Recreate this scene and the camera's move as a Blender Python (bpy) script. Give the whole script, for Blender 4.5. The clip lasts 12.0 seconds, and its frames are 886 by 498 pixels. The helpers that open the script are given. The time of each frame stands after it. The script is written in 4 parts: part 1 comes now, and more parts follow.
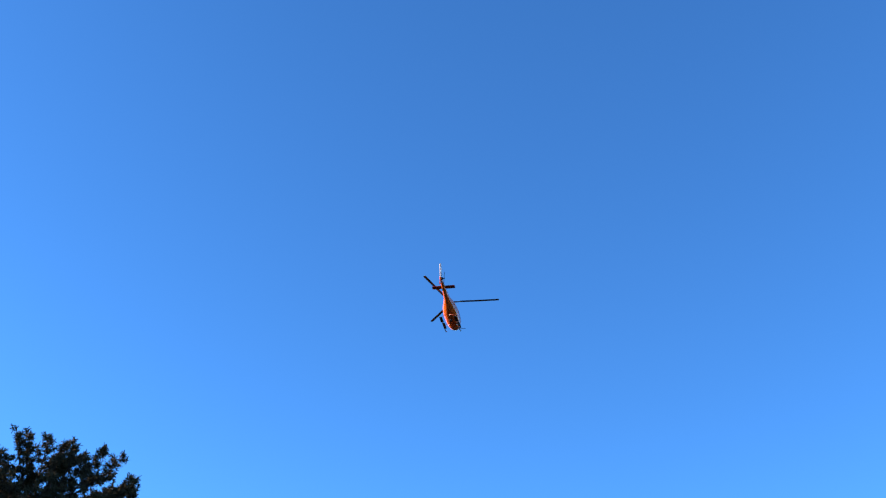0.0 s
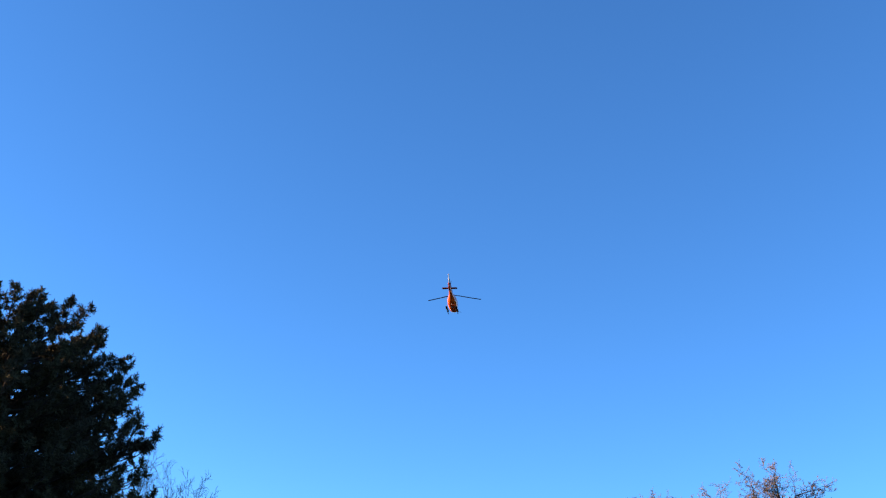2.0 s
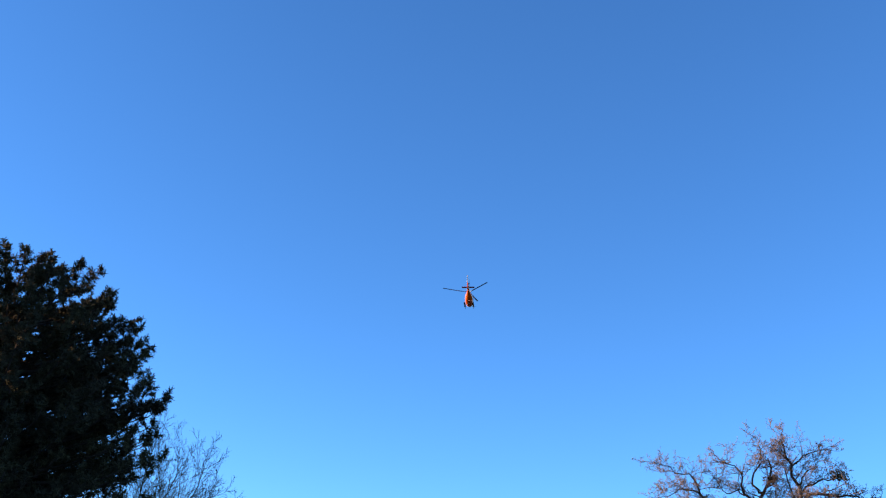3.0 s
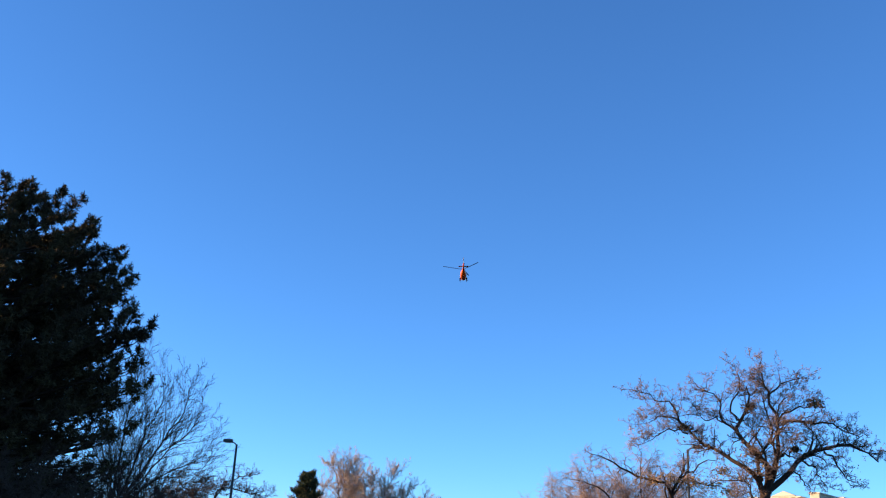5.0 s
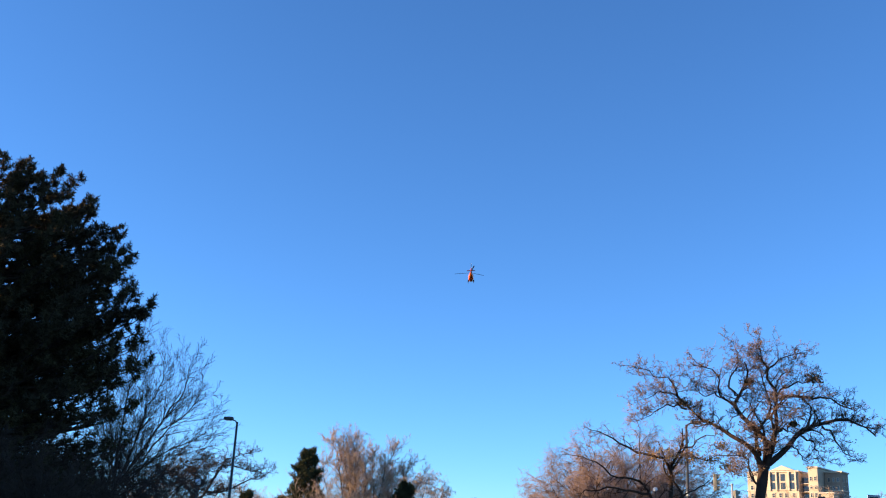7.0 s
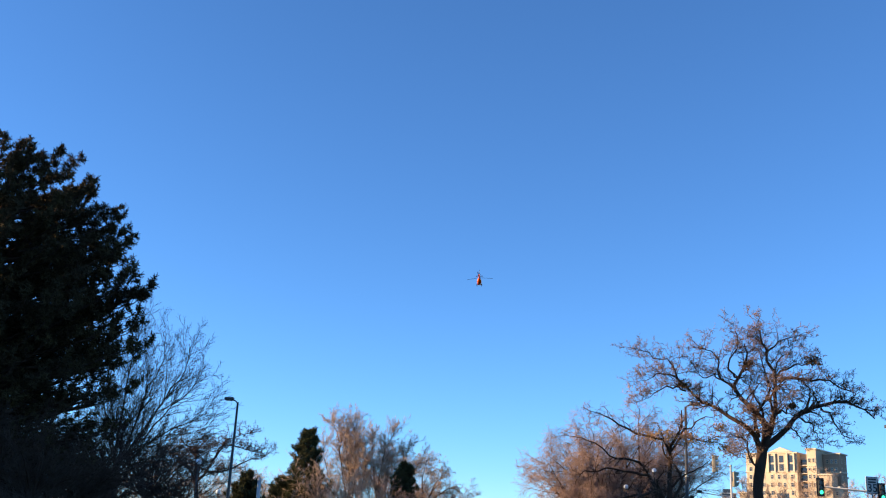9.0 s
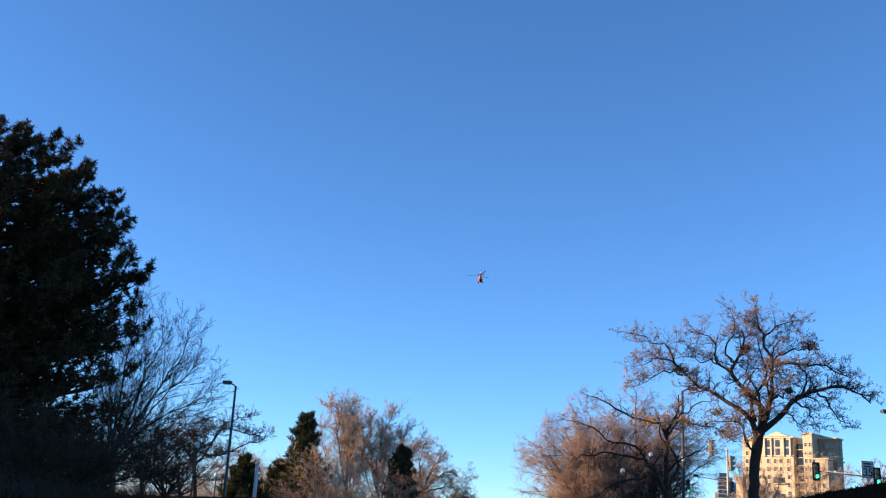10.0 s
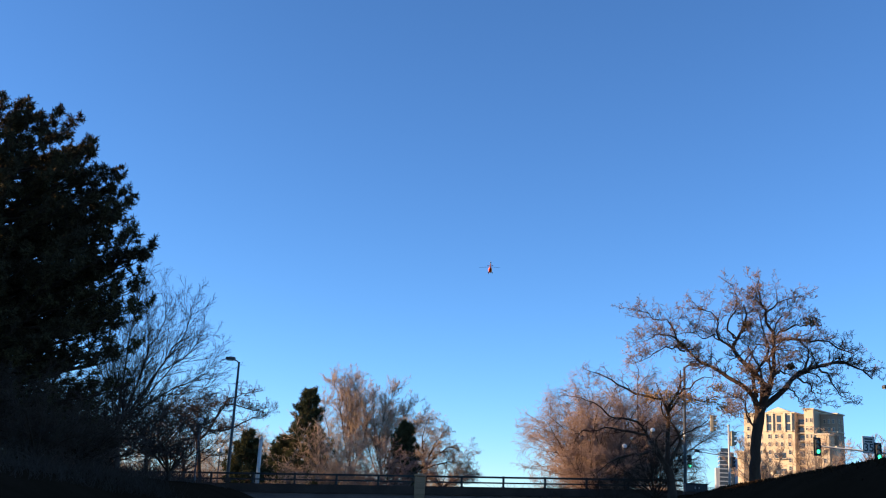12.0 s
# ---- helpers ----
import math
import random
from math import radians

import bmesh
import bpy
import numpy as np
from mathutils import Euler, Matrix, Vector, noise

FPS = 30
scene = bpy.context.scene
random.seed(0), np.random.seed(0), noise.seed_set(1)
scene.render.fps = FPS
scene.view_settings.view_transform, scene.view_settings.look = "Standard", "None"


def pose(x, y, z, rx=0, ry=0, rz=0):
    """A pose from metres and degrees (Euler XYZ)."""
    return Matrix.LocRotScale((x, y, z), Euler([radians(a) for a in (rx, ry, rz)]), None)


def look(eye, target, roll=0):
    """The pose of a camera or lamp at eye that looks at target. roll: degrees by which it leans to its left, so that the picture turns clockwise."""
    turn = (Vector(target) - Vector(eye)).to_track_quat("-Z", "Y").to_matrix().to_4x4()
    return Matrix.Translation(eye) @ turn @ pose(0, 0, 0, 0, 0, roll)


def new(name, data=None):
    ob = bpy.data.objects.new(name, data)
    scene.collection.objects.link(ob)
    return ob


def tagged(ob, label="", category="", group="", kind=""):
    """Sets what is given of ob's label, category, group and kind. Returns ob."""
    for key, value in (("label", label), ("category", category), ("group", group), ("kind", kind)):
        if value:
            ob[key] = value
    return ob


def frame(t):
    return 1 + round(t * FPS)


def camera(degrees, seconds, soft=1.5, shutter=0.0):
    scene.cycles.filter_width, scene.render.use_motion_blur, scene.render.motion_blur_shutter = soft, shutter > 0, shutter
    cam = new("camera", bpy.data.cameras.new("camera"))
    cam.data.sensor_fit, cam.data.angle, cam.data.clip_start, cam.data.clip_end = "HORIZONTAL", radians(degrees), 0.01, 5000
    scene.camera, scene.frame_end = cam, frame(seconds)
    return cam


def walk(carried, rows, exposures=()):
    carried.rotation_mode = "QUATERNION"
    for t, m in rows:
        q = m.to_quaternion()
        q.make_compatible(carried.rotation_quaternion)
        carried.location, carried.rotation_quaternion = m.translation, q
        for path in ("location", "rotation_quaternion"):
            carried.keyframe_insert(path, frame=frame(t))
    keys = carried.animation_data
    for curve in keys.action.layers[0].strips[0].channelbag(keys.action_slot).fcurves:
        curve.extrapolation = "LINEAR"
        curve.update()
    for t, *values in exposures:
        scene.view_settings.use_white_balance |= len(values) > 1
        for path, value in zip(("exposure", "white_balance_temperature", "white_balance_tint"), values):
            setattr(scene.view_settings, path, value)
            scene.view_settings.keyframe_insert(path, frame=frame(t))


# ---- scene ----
# ---- camera and its walk: one standing place, turned to follow the helicopter ----
EYE = Vector((0.0, 0.0, 1.6))
cam = camera(47.5, 12.0, soft=1.15)


def aim(turn, tilt, roll):
    a, b = radians(turn), radians(tilt)
    way = Vector((math.sin(a) * math.cos(b), math.cos(a) * math.cos(b), math.sin(b)))
    return look(EYE, EYE + way * 10, roll)


TURNS = [(0, -3.36, 32.64, 1.97), (0.5, -2.03, 29.78, 1.92), (1, -1.33, 28.07, 2.42), (1.5, -1.63, 26.75, 2.73),
         (2, -1.08, 25.08, 3.24), (2.5, -0.60, 24.27, 3.48), (3, -1.45, 22.89, 3.25), (4, -0.75, 20.75, 3.1),
         (5, -0.27, 18.93, 3.11), (5.5, -0.56, 18.56, 2.81), (6, -0.09, 18.28, 2.85), (6.5, -0.16, 17.96, 2.78),
         (7, -0.13, 17.65, 2.79), (8, -0.12, 17.12, 2.87), (9, -0.10, 16.59, 2.95), (9.5, -0.11, 16.25, 3.09),
         (10, 0.07, 15.71, 3.03), (10.5, 0.11, 15.47, 2.91), (11, 0.19, 15.18, 3.02), (11.5, 0.10, 14.78, 3.07),
         (12, 0.00, 14.36, 3.00)]
walk(cam, [(t, aim(a, b, c)) for t, a, b, c in TURNS], exposures=[(0, 1.38, 6050, 7), (1.5, 1.34, 6400, 7), (2.5, 1.27, 6400, 8), (5, 1.09, 6450, 10), (7, 1.12, 6650, 10), (9.5, 1.06, 6900, 11), (12, 1.00, 7050, 12)])

# ---- world and sun: a low sun far to the left and a little behind ----
SUN_AZ, SUN_EL = radians(-90), radians(12)
SUN_WAY = Vector((math.sin(SUN_AZ) * math.cos(SUN_EL), math.cos(SUN_AZ) * math.cos(SUN_EL), math.sin(SUN_EL)))
world = bpy.data.worlds.new("sky")
scene.world = world
world.use_nodes = True
wn = world.node_tree.nodes
sky = wn.new("ShaderNodeTexSky")
sky.sky_type, sky.sun_disc = "NISHITA", False
sky.sun_elevation, sky.sun_rotation = SUN_EL, SUN_AZ
sky.altitude, sky.air_density, sky.dust_density, sky.ozone_density = 2500, 1.0, 0.25, 5.5
wn["Background"].inputs["Strength"].default_value = 0.15
vivid = wn.new("ShaderNodeHueSaturation")
vivid.inputs["Saturation"].default_value = 1.03
world.node_tree.links.new(sky.outputs[0], vivid.inputs["Color"])
world.node_tree.links.new(vivid.outputs[0], wn["Background"].inputs["Color"])
sun = new("sun", bpy.data.lights.new("sun", "SUN"))
sun.data.energy, sun.data.angle, sun.data.color = 5.0, radians(0.53), (1.0, 0.76, 0.50)
sun.matrix_world = look(SUN_WAY * 100, (0, 0, 0))


# ---- materials ----
def material(name, base, rough=0.8, metal=0.0, spread=0.25, size=3.0, grain=40.0, bump=0.2, tint=None, island=0.0, coat=0.0, stretch=(1, 1, 1)):
    """A surface with variation at two scales and fine relief. tint: the colour of its stains; island: variation from piece to piece."""
    m = bpy.data.materials.new(name)
    m.use_nodes = True
    nt = m.node_tree
    N, L = nt.nodes, nt.links
    b = N["Principled BSDF"]
    b.inputs["Roughness"].default_value, b.inputs["Metallic"].default_value = rough, metal
    b.inputs["Coat Weight"].default_value = coat
    b.inputs["Specular IOR Level"].default_value = 0.0 if rough >= 0.95 else 0.06 if rough >= 0.8 else 0.5
    co = N.new("ShaderNodeTexCoord")
    mp = N.new("ShaderNodeMapping")
    mp.inputs["Scale"].default_value = stretch
    L.new(co.outputs["Object"], mp.inputs["Vector"])
    big, small = N.new("ShaderNodeTexNoise"), N.new("ShaderNodeTexNoise")
    big.inputs["Scale"].default_value, small.inputs["Scale"].default_value = size, grain
    big.inputs["Detail"].default_value, small.inputs["Detail"].default_value = 4, 3
    L.new(mp.outputs[0], big.inputs["Vector"])
    L.new(mp.outputs[0], small.inputs["Vector"])
    mix = N.new("ShaderNodeMix")
    mix.data_type = "RGBA"
    stain = tint or tuple(c * (1 - spread) for c in base)
    mix.inputs["A"].default_value, mix.inputs["B"].default_value = (*base, 1), (*stain, 1)
    ramp = N.new("ShaderNodeMapRange")
    ramp.inputs["From Min"].default_value, ramp.inputs["From Max"].default_value = 0.38, 0.66
    L.new(big.outputs["Fac"], ramp.inputs["Value"])
    L.new(ramp.outputs[0], mix.inputs["Factor"])
    val = N.new("ShaderNodeMapRange")
    val.inputs["To Min"].default_value, val.inputs["To Max"].default_value = 1 - spread, 1 + spread
    L.new(small.outputs["Fac"], val.inputs["Value"])
    hsv = N.new("ShaderNodeHueSaturation")
    L.new(mix.outputs["Result"], hsv.inputs["Color"])
    last = val.outputs[0]
    if island:
        geo, oi = N.new("ShaderNodeNewGeometry"), N.new("ShaderNodeObjectInfo")
        add = N.new("ShaderNodeMath")
        add.operation = "ADD"
        L.new(geo.outputs["Random Per Island"], add.inputs[0])
        L.new(oi.outputs["Random"], add.inputs[1])
        fr = N.new("ShaderNodeMath")
        fr.operation = "FRACT"
        L.new(add.outputs[0], fr.inputs[0])
        rg = N.new("ShaderNodeMapRange")
        rg.inputs["To Min"].default_value, rg.inputs["To Max"].default_value = 1 - island, 1 + island
        L.new(fr.outputs[0], rg.inputs["Value"])
        mul = N.new("ShaderNodeMath")
        mul.operation = "MULTIPLY"
        L.new(last, mul.inputs[0])
        L.new(rg.outputs[0], mul.inputs[1])
        last = mul.outputs[0]
    L.new(last, hsv.inputs["Value"])
    L.new(hsv.outputs[0], b.inputs["Base Color"])
    if bump:
        bp = N.new("ShaderNodeBump")
        bp.inputs["Strength"].default_value, bp.inputs["Distance"].default_value = bump, 0.02
        L.new(small.outputs["Fac"], bp.inputs["Height"])
        L.new(bp.outputs[0], b.inputs["Normal"])
    return m


def glowing(name, colour, strength):
    m = bpy.data.materials.new(name)
    m.use_nodes = True
    b = m.node_tree.nodes["Principled BSDF"]
    b.inputs["Base Color"].default_value = (*colour, 1)
    b.inputs["Emission Color"].default_value = (*colour, 1)
    b.inputs["Emission Strength"].default_value = strength
    return m


ORANGE = material("orange_paint", (0.85, 0.15, 0.012), 0.25, 0, 0.1, 0.8, 25, 0.0, (0.72, 0.10, 0.01), coat=0.5)
FIN_WHITE = material("pale_fin_paint", (0.92, 0.82, 0.80), 0.4, 0, 0.08, 1.5, 30, 0.0)
RED_DARK = material("dark_red_paint", (0.28, 0.03, 0.02), 0.45, 0, 0.15, 2, 30, 0.0)
BLADE = material("rotor_blade_grey", (0.06, 0.065, 0.075), 0.5, 0, 0.2, 1, 20, 0.05)
BLACK = material("black_metal", (0.025, 0.025, 0.028), 0.5, 0.2, 0.2, 2, 30, 0.05)
STEEL = material("worn_steel", (0.35, 0.35, 0.36), 0.4, 0.9, 0.15, 4, 60, 0.05)
GLASS = material("dark_cabin_glass", (0.05, 0.06, 0.07), 0.06, 0, 0.05, 1, 10, 0.0)
LAMP_BRONZE = material("bronze_lamp_paint", (0.075, 0.07, 0.062), 0.5, 0.3, 0.2, 3, 50, 0.05)
LENS_OFF = material("frosted_lamp_glass", (0.65, 0.65, 0.62), 0.25, 0, 0.05, 3, 50, 0.0)
GREY_PAINT = material("light_grey_metal_paint", (0.48, 0.47, 0.44), 0.5, 0.1, 0.12, 3, 40, 0.05)
SIGNAL_TAN = material("weathered_signal_housing", (0.44, 0.36, 0.24), 0.55, 0, 0.2, 4, 40, 0.05)
SIGN_WHITE = material("sign_sheet_white", (0.58, 0.55, 0.50), 0.45, 0, 0.05, 2, 40, 0.0)
GREEN_ON = glowing("green_signal_glow", (0.02, 0.72, 0.34), 1.7)
WHITE_GLOBE = material("opal_globe", (0.82, 0.82, 0.80), 0.3, 0, 0.04, 5, 40, 0.0)
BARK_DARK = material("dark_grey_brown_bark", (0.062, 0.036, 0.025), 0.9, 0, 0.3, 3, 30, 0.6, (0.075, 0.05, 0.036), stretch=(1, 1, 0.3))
BARK_OAK = material("brown_twig_bark", (0.24, 0.15, 0.12), 0.85, 0, 0.3, 2, 30, 0.3, (0.18, 0.115, 0.08), island=0.25)
BARK_RED = material("reddish_twig_bark", (0.26, 0.165, 0.13), 0.85, 0, 0.3, 2, 30, 0.3, (0.34, 0.23, 0.185), island=0.25)
BARK_TAN = material("pale_tan_twig_bark", (0.47, 0.33, 0.23), 0.85, 0, 0.25, 2, 30, 0.3, (0.36, 0.25, 0.18), island=0.2)
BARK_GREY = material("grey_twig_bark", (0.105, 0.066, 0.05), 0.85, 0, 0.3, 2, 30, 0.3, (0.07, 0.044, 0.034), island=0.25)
DRY_LEAF = material("dry_orange_brown_leaf", (0.50, 0.31, 0.14), 0.8, 0, 0.3, 4, 30, 0.1, (0.26, 0.12, 0.05), island=0.35)
NEST_LEAF = material("brown_nest_leaf", (0.24, 0.13, 0.06), 0.85, 0, 0.3, 4, 30, 0.1, (0.11, 0.07, 0.04), island=0.35)
NEEDLE = material("pine_needle", (0.060, 0.042, 0.024), 0.85, 0, 0.3, 0.7, 20, 0.0, (0.085, 0.062, 0.028), island=0.35)
NEEDLE_BLUE = material("conifer_needle", (0.050, 0.056, 0.026), 0.85, 0, 0.3, 0.8, 20, 0.0, (0.09, 0.08, 0.035), island=0.35)
PINE_BARK = material("pine_bark", (0.09, 0.06, 0.045), 0.95, 0, 0.35, 4, 25, 0.8, stretch=(1, 1, 0.35))
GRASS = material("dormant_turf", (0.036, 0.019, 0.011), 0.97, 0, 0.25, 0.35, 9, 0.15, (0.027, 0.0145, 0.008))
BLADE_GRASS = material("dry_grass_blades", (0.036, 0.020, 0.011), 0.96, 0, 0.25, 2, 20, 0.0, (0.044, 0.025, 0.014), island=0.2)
CONCRETE = material("weathered_concrete", (0.095, 0.058, 0.043), 0.9, 0, 0.15, 0.6, 14, 0.3, (0.07, 0.043, 0.032))
FASCIA = material("pinkish_weathered_concrete", (0.25, 0.16, 0.13), 0.9, 0, 0.14, 0.5, 14, 0.3, (0.19, 0.12, 0.10))
SANDSTONE = material("brown_sandstone", (0.46, 0.25, 0.14), 0.9, 0, 0.18, 1.2, 18, 0.4, (0.36, 0.20, 0.115), island=0.12)
RAIL_PAINT = material("dark_bronze_rail", (0.035, 0.032, 0.03), 0.45, 0.4, 0.2, 3, 40, 0.05)
ASPHALT = material("asphalt", (0.05, 0.05, 0.052), 0.92, 0, 0.2, 0.4, 60, 0.4)
STUCCO = material("cream_stone_facade", (0.62, 0.475, 0.325), 0.9, 0, 0.1, 0.08, 2.5, 0.15, (0.54, 0.41, 0.28))
# darker copy of the facade colour, with the rear tower's shade painted in
SHADED_STUCCO = material("shaded_stone_facade", (0.42, 0.29, 0.20), 0.9, 0, 0.12, 0.1, 2.5, 0.15, (0.36, 0.24, 0.165))
TRIM_STONE = material("pale_trim_stone", (0.68, 0.54, 0.39), 0.85, 0, 0.1, 0.2, 3, 0.1)
PANE = material("window_glass", (0.04, 0.05, 0.06), 0.08, 0, 0.1, 0.3, 5, 0.0)
ROOF = material("grey_roof_membrane", (0.22, 0.21, 0.20), 0.9, 0, 0.15, 0.2, 4, 0.1)
TOWER_WALL = material("far_tower_pale_panel", (0.42, 0.42, 0.42), 0.7, 0, 0.1, 0.05, 1, 0.0)
TOWER_BLUE = material("far_tower_blue_panel", (0.42, 0.50, 0.58), 0.5, 0, 0.1, 0.05, 1, 0.0)
TOWER_GLASS = material("far_tower_glass", (0.05, 0.055, 0.065), 0.15, 0, 0.15, 0.1, 1, 0.0)


# ---- mesh helpers ----
def mesh_from(name, verts, faces, mat, smooth=False):
    me = bpy.data.meshes.new(name)
    verts, faces = np.asarray(verts, np.float32), np.asarray(faces, np.int32)
    me.vertices.add(len(verts))
    me.vertices.foreach_set("co", verts.ravel())
    k = faces.shape[1]
    me.loops.add(faces.size)
    me.loops.foreach_set("vertex_index", faces.ravel())
    me.polygons.add(len(faces))
    me.polygons.foreach_set("loop_start", np.arange(len(faces), dtype=np.int32) * k)
    me.polygons.foreach_set("use_smooth", np.full(len(faces), smooth))
    me.update(calc_edges=True)
    me.materials.append(mat)
    return me


def link(name, me, parent=None, label="", m=None):
    ob = new(name, me)
    if parent:
        ob.parent = parent
    if m is not None:
        ob.matrix_basis = m
    if label:
        tagged(ob, label)
    return ob


def part(name, bm, mat, parent=None, label="", m=None, smooth=False):
    me = bpy.data.meshes.new(name)
    bmesh.ops.recalc_face_normals(bm, faces=bm.faces)
    for f in bm.faces:
        f.smooth = smooth
    bm.to_mesh(me)
    bm.free()
    me.materials.append(mat)
    return link(name, me, parent, label, m)


def thing(name, m, label, category, group="", kind=""):
    ob = new(name)
    ob.empty_display_size = 0.2
    ob.matrix_basis = m
    return tagged(ob, label, category, group, kind)


def box(bm, cx, cy, cz, sx, sy, sz, bevel=0.0, m=None):
    r = bmesh.ops.create_cube(bm, size=1, matrix=(m or Matrix()) @ Matrix.Translation((cx, cy, cz)) @ Matrix.Diagonal((sx, sy, sz, 1)))
    if bevel:
        es = list({e for v in r["verts"] for e in v.link_edges})
        bmesh.ops.bevel(bm, geom=es, offset=bevel, segments=2, affect="EDGES", profile=0.5)
    return bm


def boxed(*a, **k):
    return box(bmesh.new(), *a, **k)


def tube(bm, pts, radii, sides=8, caps=True):
    """A tapered tube through the points."""
    pts = [Vector(p) for p in pts]
    rings = []
    up = Vector((0.13, 0.21, 0.97))
    for i, p in enumerate(pts):
        d = (pts[min(i + 1, len(pts) - 1)] - pts[max(i - 1, 0)]).normalized()
        a = d.cross(up)
        if a.length < 0.1:
            a = d.cross(Vector((1, 0, 0)))
        a.normalize()
        b = d.cross(a)
        r = radii[i] if hasattr(radii, "__len__") else radii
        rings.append([bm.verts.new(p + (a * math.cos(2 * math.pi * k / sides) + b * math.sin(2 * math.pi * k / sides)) * r) for k in range(sides)])
    for A, B in zip(rings, rings[1:]):
        for k in range(sides):
            bm.faces.new((A[k], A[(k + 1) % sides], B[(k + 1) % sides], B[k]))
    if caps:
        bm.faces.new(rings[0][::-1])
        bm.faces.new(rings[-1])
    return bm


def tubed(*a, **k):
    return tube(bmesh.new(), *a, **k)


def ball(bm, c, r, squash=1.0, seg=14):
    bmesh.ops.create_uvsphere(bm, u_segments=seg, v_segments=seg // 2 + 2, radius=r, matrix=Matrix.Translation(c) @ Matrix.Diagonal((1, 1, squash, 1)))
    return bm


def loft(bm, rows, n=20, power=2.4, y0=0.0):
    """Rounded sections along y: (y, middle height, half width, half height)."""
    rings = []
    for y, zc, hw, hh in rows:
        ring = []
        for k in range(n):
            a = 2 * math.pi * k / n
            c, s = math.cos(a), math.sin(a)
            ring.append(bm.verts.new((hw * math.copysign(abs(c) ** (2 / power), c), y, zc + hh * math.copysign(abs(s) ** (2 / power), s))))
        rings.append(ring)
    for A, B in zip(rings, rings[1:]):
        for k in range(n):
            bm.faces.new((A[k], A[(k + 1) % n], B[(k + 1) % n], B[k]))
    bm.faces.new(rings[0])
    bm.faces.new(rings[-1][::-1])
    return bm


def sweep(branches, sides_of):
    """Joins tapered branches (points, radii, level) into one vertex and face array."""
    V, F, base = [], [], 0
    for pts, rad, lev in branches:
        k, n = sides_of(lev), len(pts)
        d = np.empty_like(pts)
        d[1:-1] = pts[2:] - pts[:-2]
        d[0], d[-1] = pts[1] - pts[0], pts[-1] - pts[-2]
        d /= np.linalg.norm(d, axis=1, keepdims=True) + 1e-9
        ref = np.array((0.31, 0.85, 0.42)) if abs(d[0, 2]) > 0.6 else np.array((0.1, 0.05, 0.99))
        a = np.cross(d, ref)
        a /= np.linalg.norm(a, axis=1, keepdims=True) + 1e-9
        b = np.cross(d, a)
        ang = np.arange(k) * (2 * math.pi / k)
        ring = pts[:, None] + rad[:, None, None] * (np.cos(ang)[None, :, None] * a[:, None] + np.sin(ang)[None, :, None] * b[:, None])
        V.append(ring.reshape(-1, 3))
        i = np.arange(n - 1)[:, None] * k
        j = np.arange(k)[None]
        j2 = (j + 1) % k
        F.append((np.stack([i + j, i + j2, i + k + j2, i + k + j], -1) + base).reshape(-1, 4))
        base += n * k
    return np.concatenate(V), np.concatenate(F)


# ---- bare trees ----
def unit(v):
    return v / (np.linalg.norm(v) + 1e-9)


def branch_line(rng, start, way, length, steps, gnarl, lift):
    pts, d, p = [start], unit(way), start.copy()
    for i in range(steps):
        d = unit(d + rng.normal(0, gnarl, 3) + np.array((0, 0, lift)) / steps)
        p = p + d * (length / steps)
        pts.append(p)
    return np.array(pts)


def units(v):
    return v / (np.linalg.norm(v, axis=-1, keepdims=True) + 1e-9)


def grow(rng, pts, row, f, length, radius, angle, gnarl, lift, thin, steps, least, shy):
    """Side branches that leave the branches pts[row] at the share f of their way. shy: none of them dips much."""
    n = pts.shape[1]
    x = f * (n - 1)
    k = np.minimum(x.astype(int), n - 2)
    A, B = pts[row, k], pts[row, k + 1]
    start = A + (B - A) * (x - k)[:, None]
    along = units(B - A)
    M = len(f)
    side = units(np.cross(along, rng.normal(0, 1, (M, 3))))
    ang = radians(angle) * rng.uniform(0.65, 1.35, (M, 1))
    way = along * np.cos(ang) + side * np.sin(ang)
    if shy:
        low = way[:, 2] < -0.15
        way[low, 2] *= -0.4
    r0 = np.maximum(radius[row] * (1 - 0.75 * f) * thin, least)
    out = [start]
    d, p = units(way), start
    for i in range(steps):
        d = units(d + rng.normal(0, gnarl * (1.0 if steps > 4 else 1.3), (M, 3)) + np.array((0, 0, lift)) / steps)
        p = p + d * (length / steps)[:, None]
        out.append(p)
    return np.stack(out, 1), r0


def ramify(rng, pts, radius, spec, level, least=0.006):
    """Side branches of all the branches of one level at once. pts: (branch, step, xyz). spec: children, length, angle, gnarl, lift, first, thin."""
    count, ratio, angle, gnarl, lift, first, thin = spec
    N = len(pts)
    total = np.linalg.norm(np.diff(pts, axis=1), axis=2).sum(1)
    f = first + (1 - first) * (np.arange(count)[None] + rng.uniform(0.05, 0.95, (N, count))) / count
    keep = rng.uniform(0, 1, (N, count)) < 0.9
    row = np.repeat(np.arange(N)[:, None], count, 1)[keep]
    f = f[keep]
    length = total[row] * ratio * rng.uniform(0.6, 1.25, len(f)) * (1.1 - 0.42 * f)
    steps = 6 if level < 2 else 3 if level < 3 else 2
    out, r0 = grow(rng, pts, row, f, length, radius, angle, gnarl, lift, thin, steps, least, level < 3)
    return out, r0, row


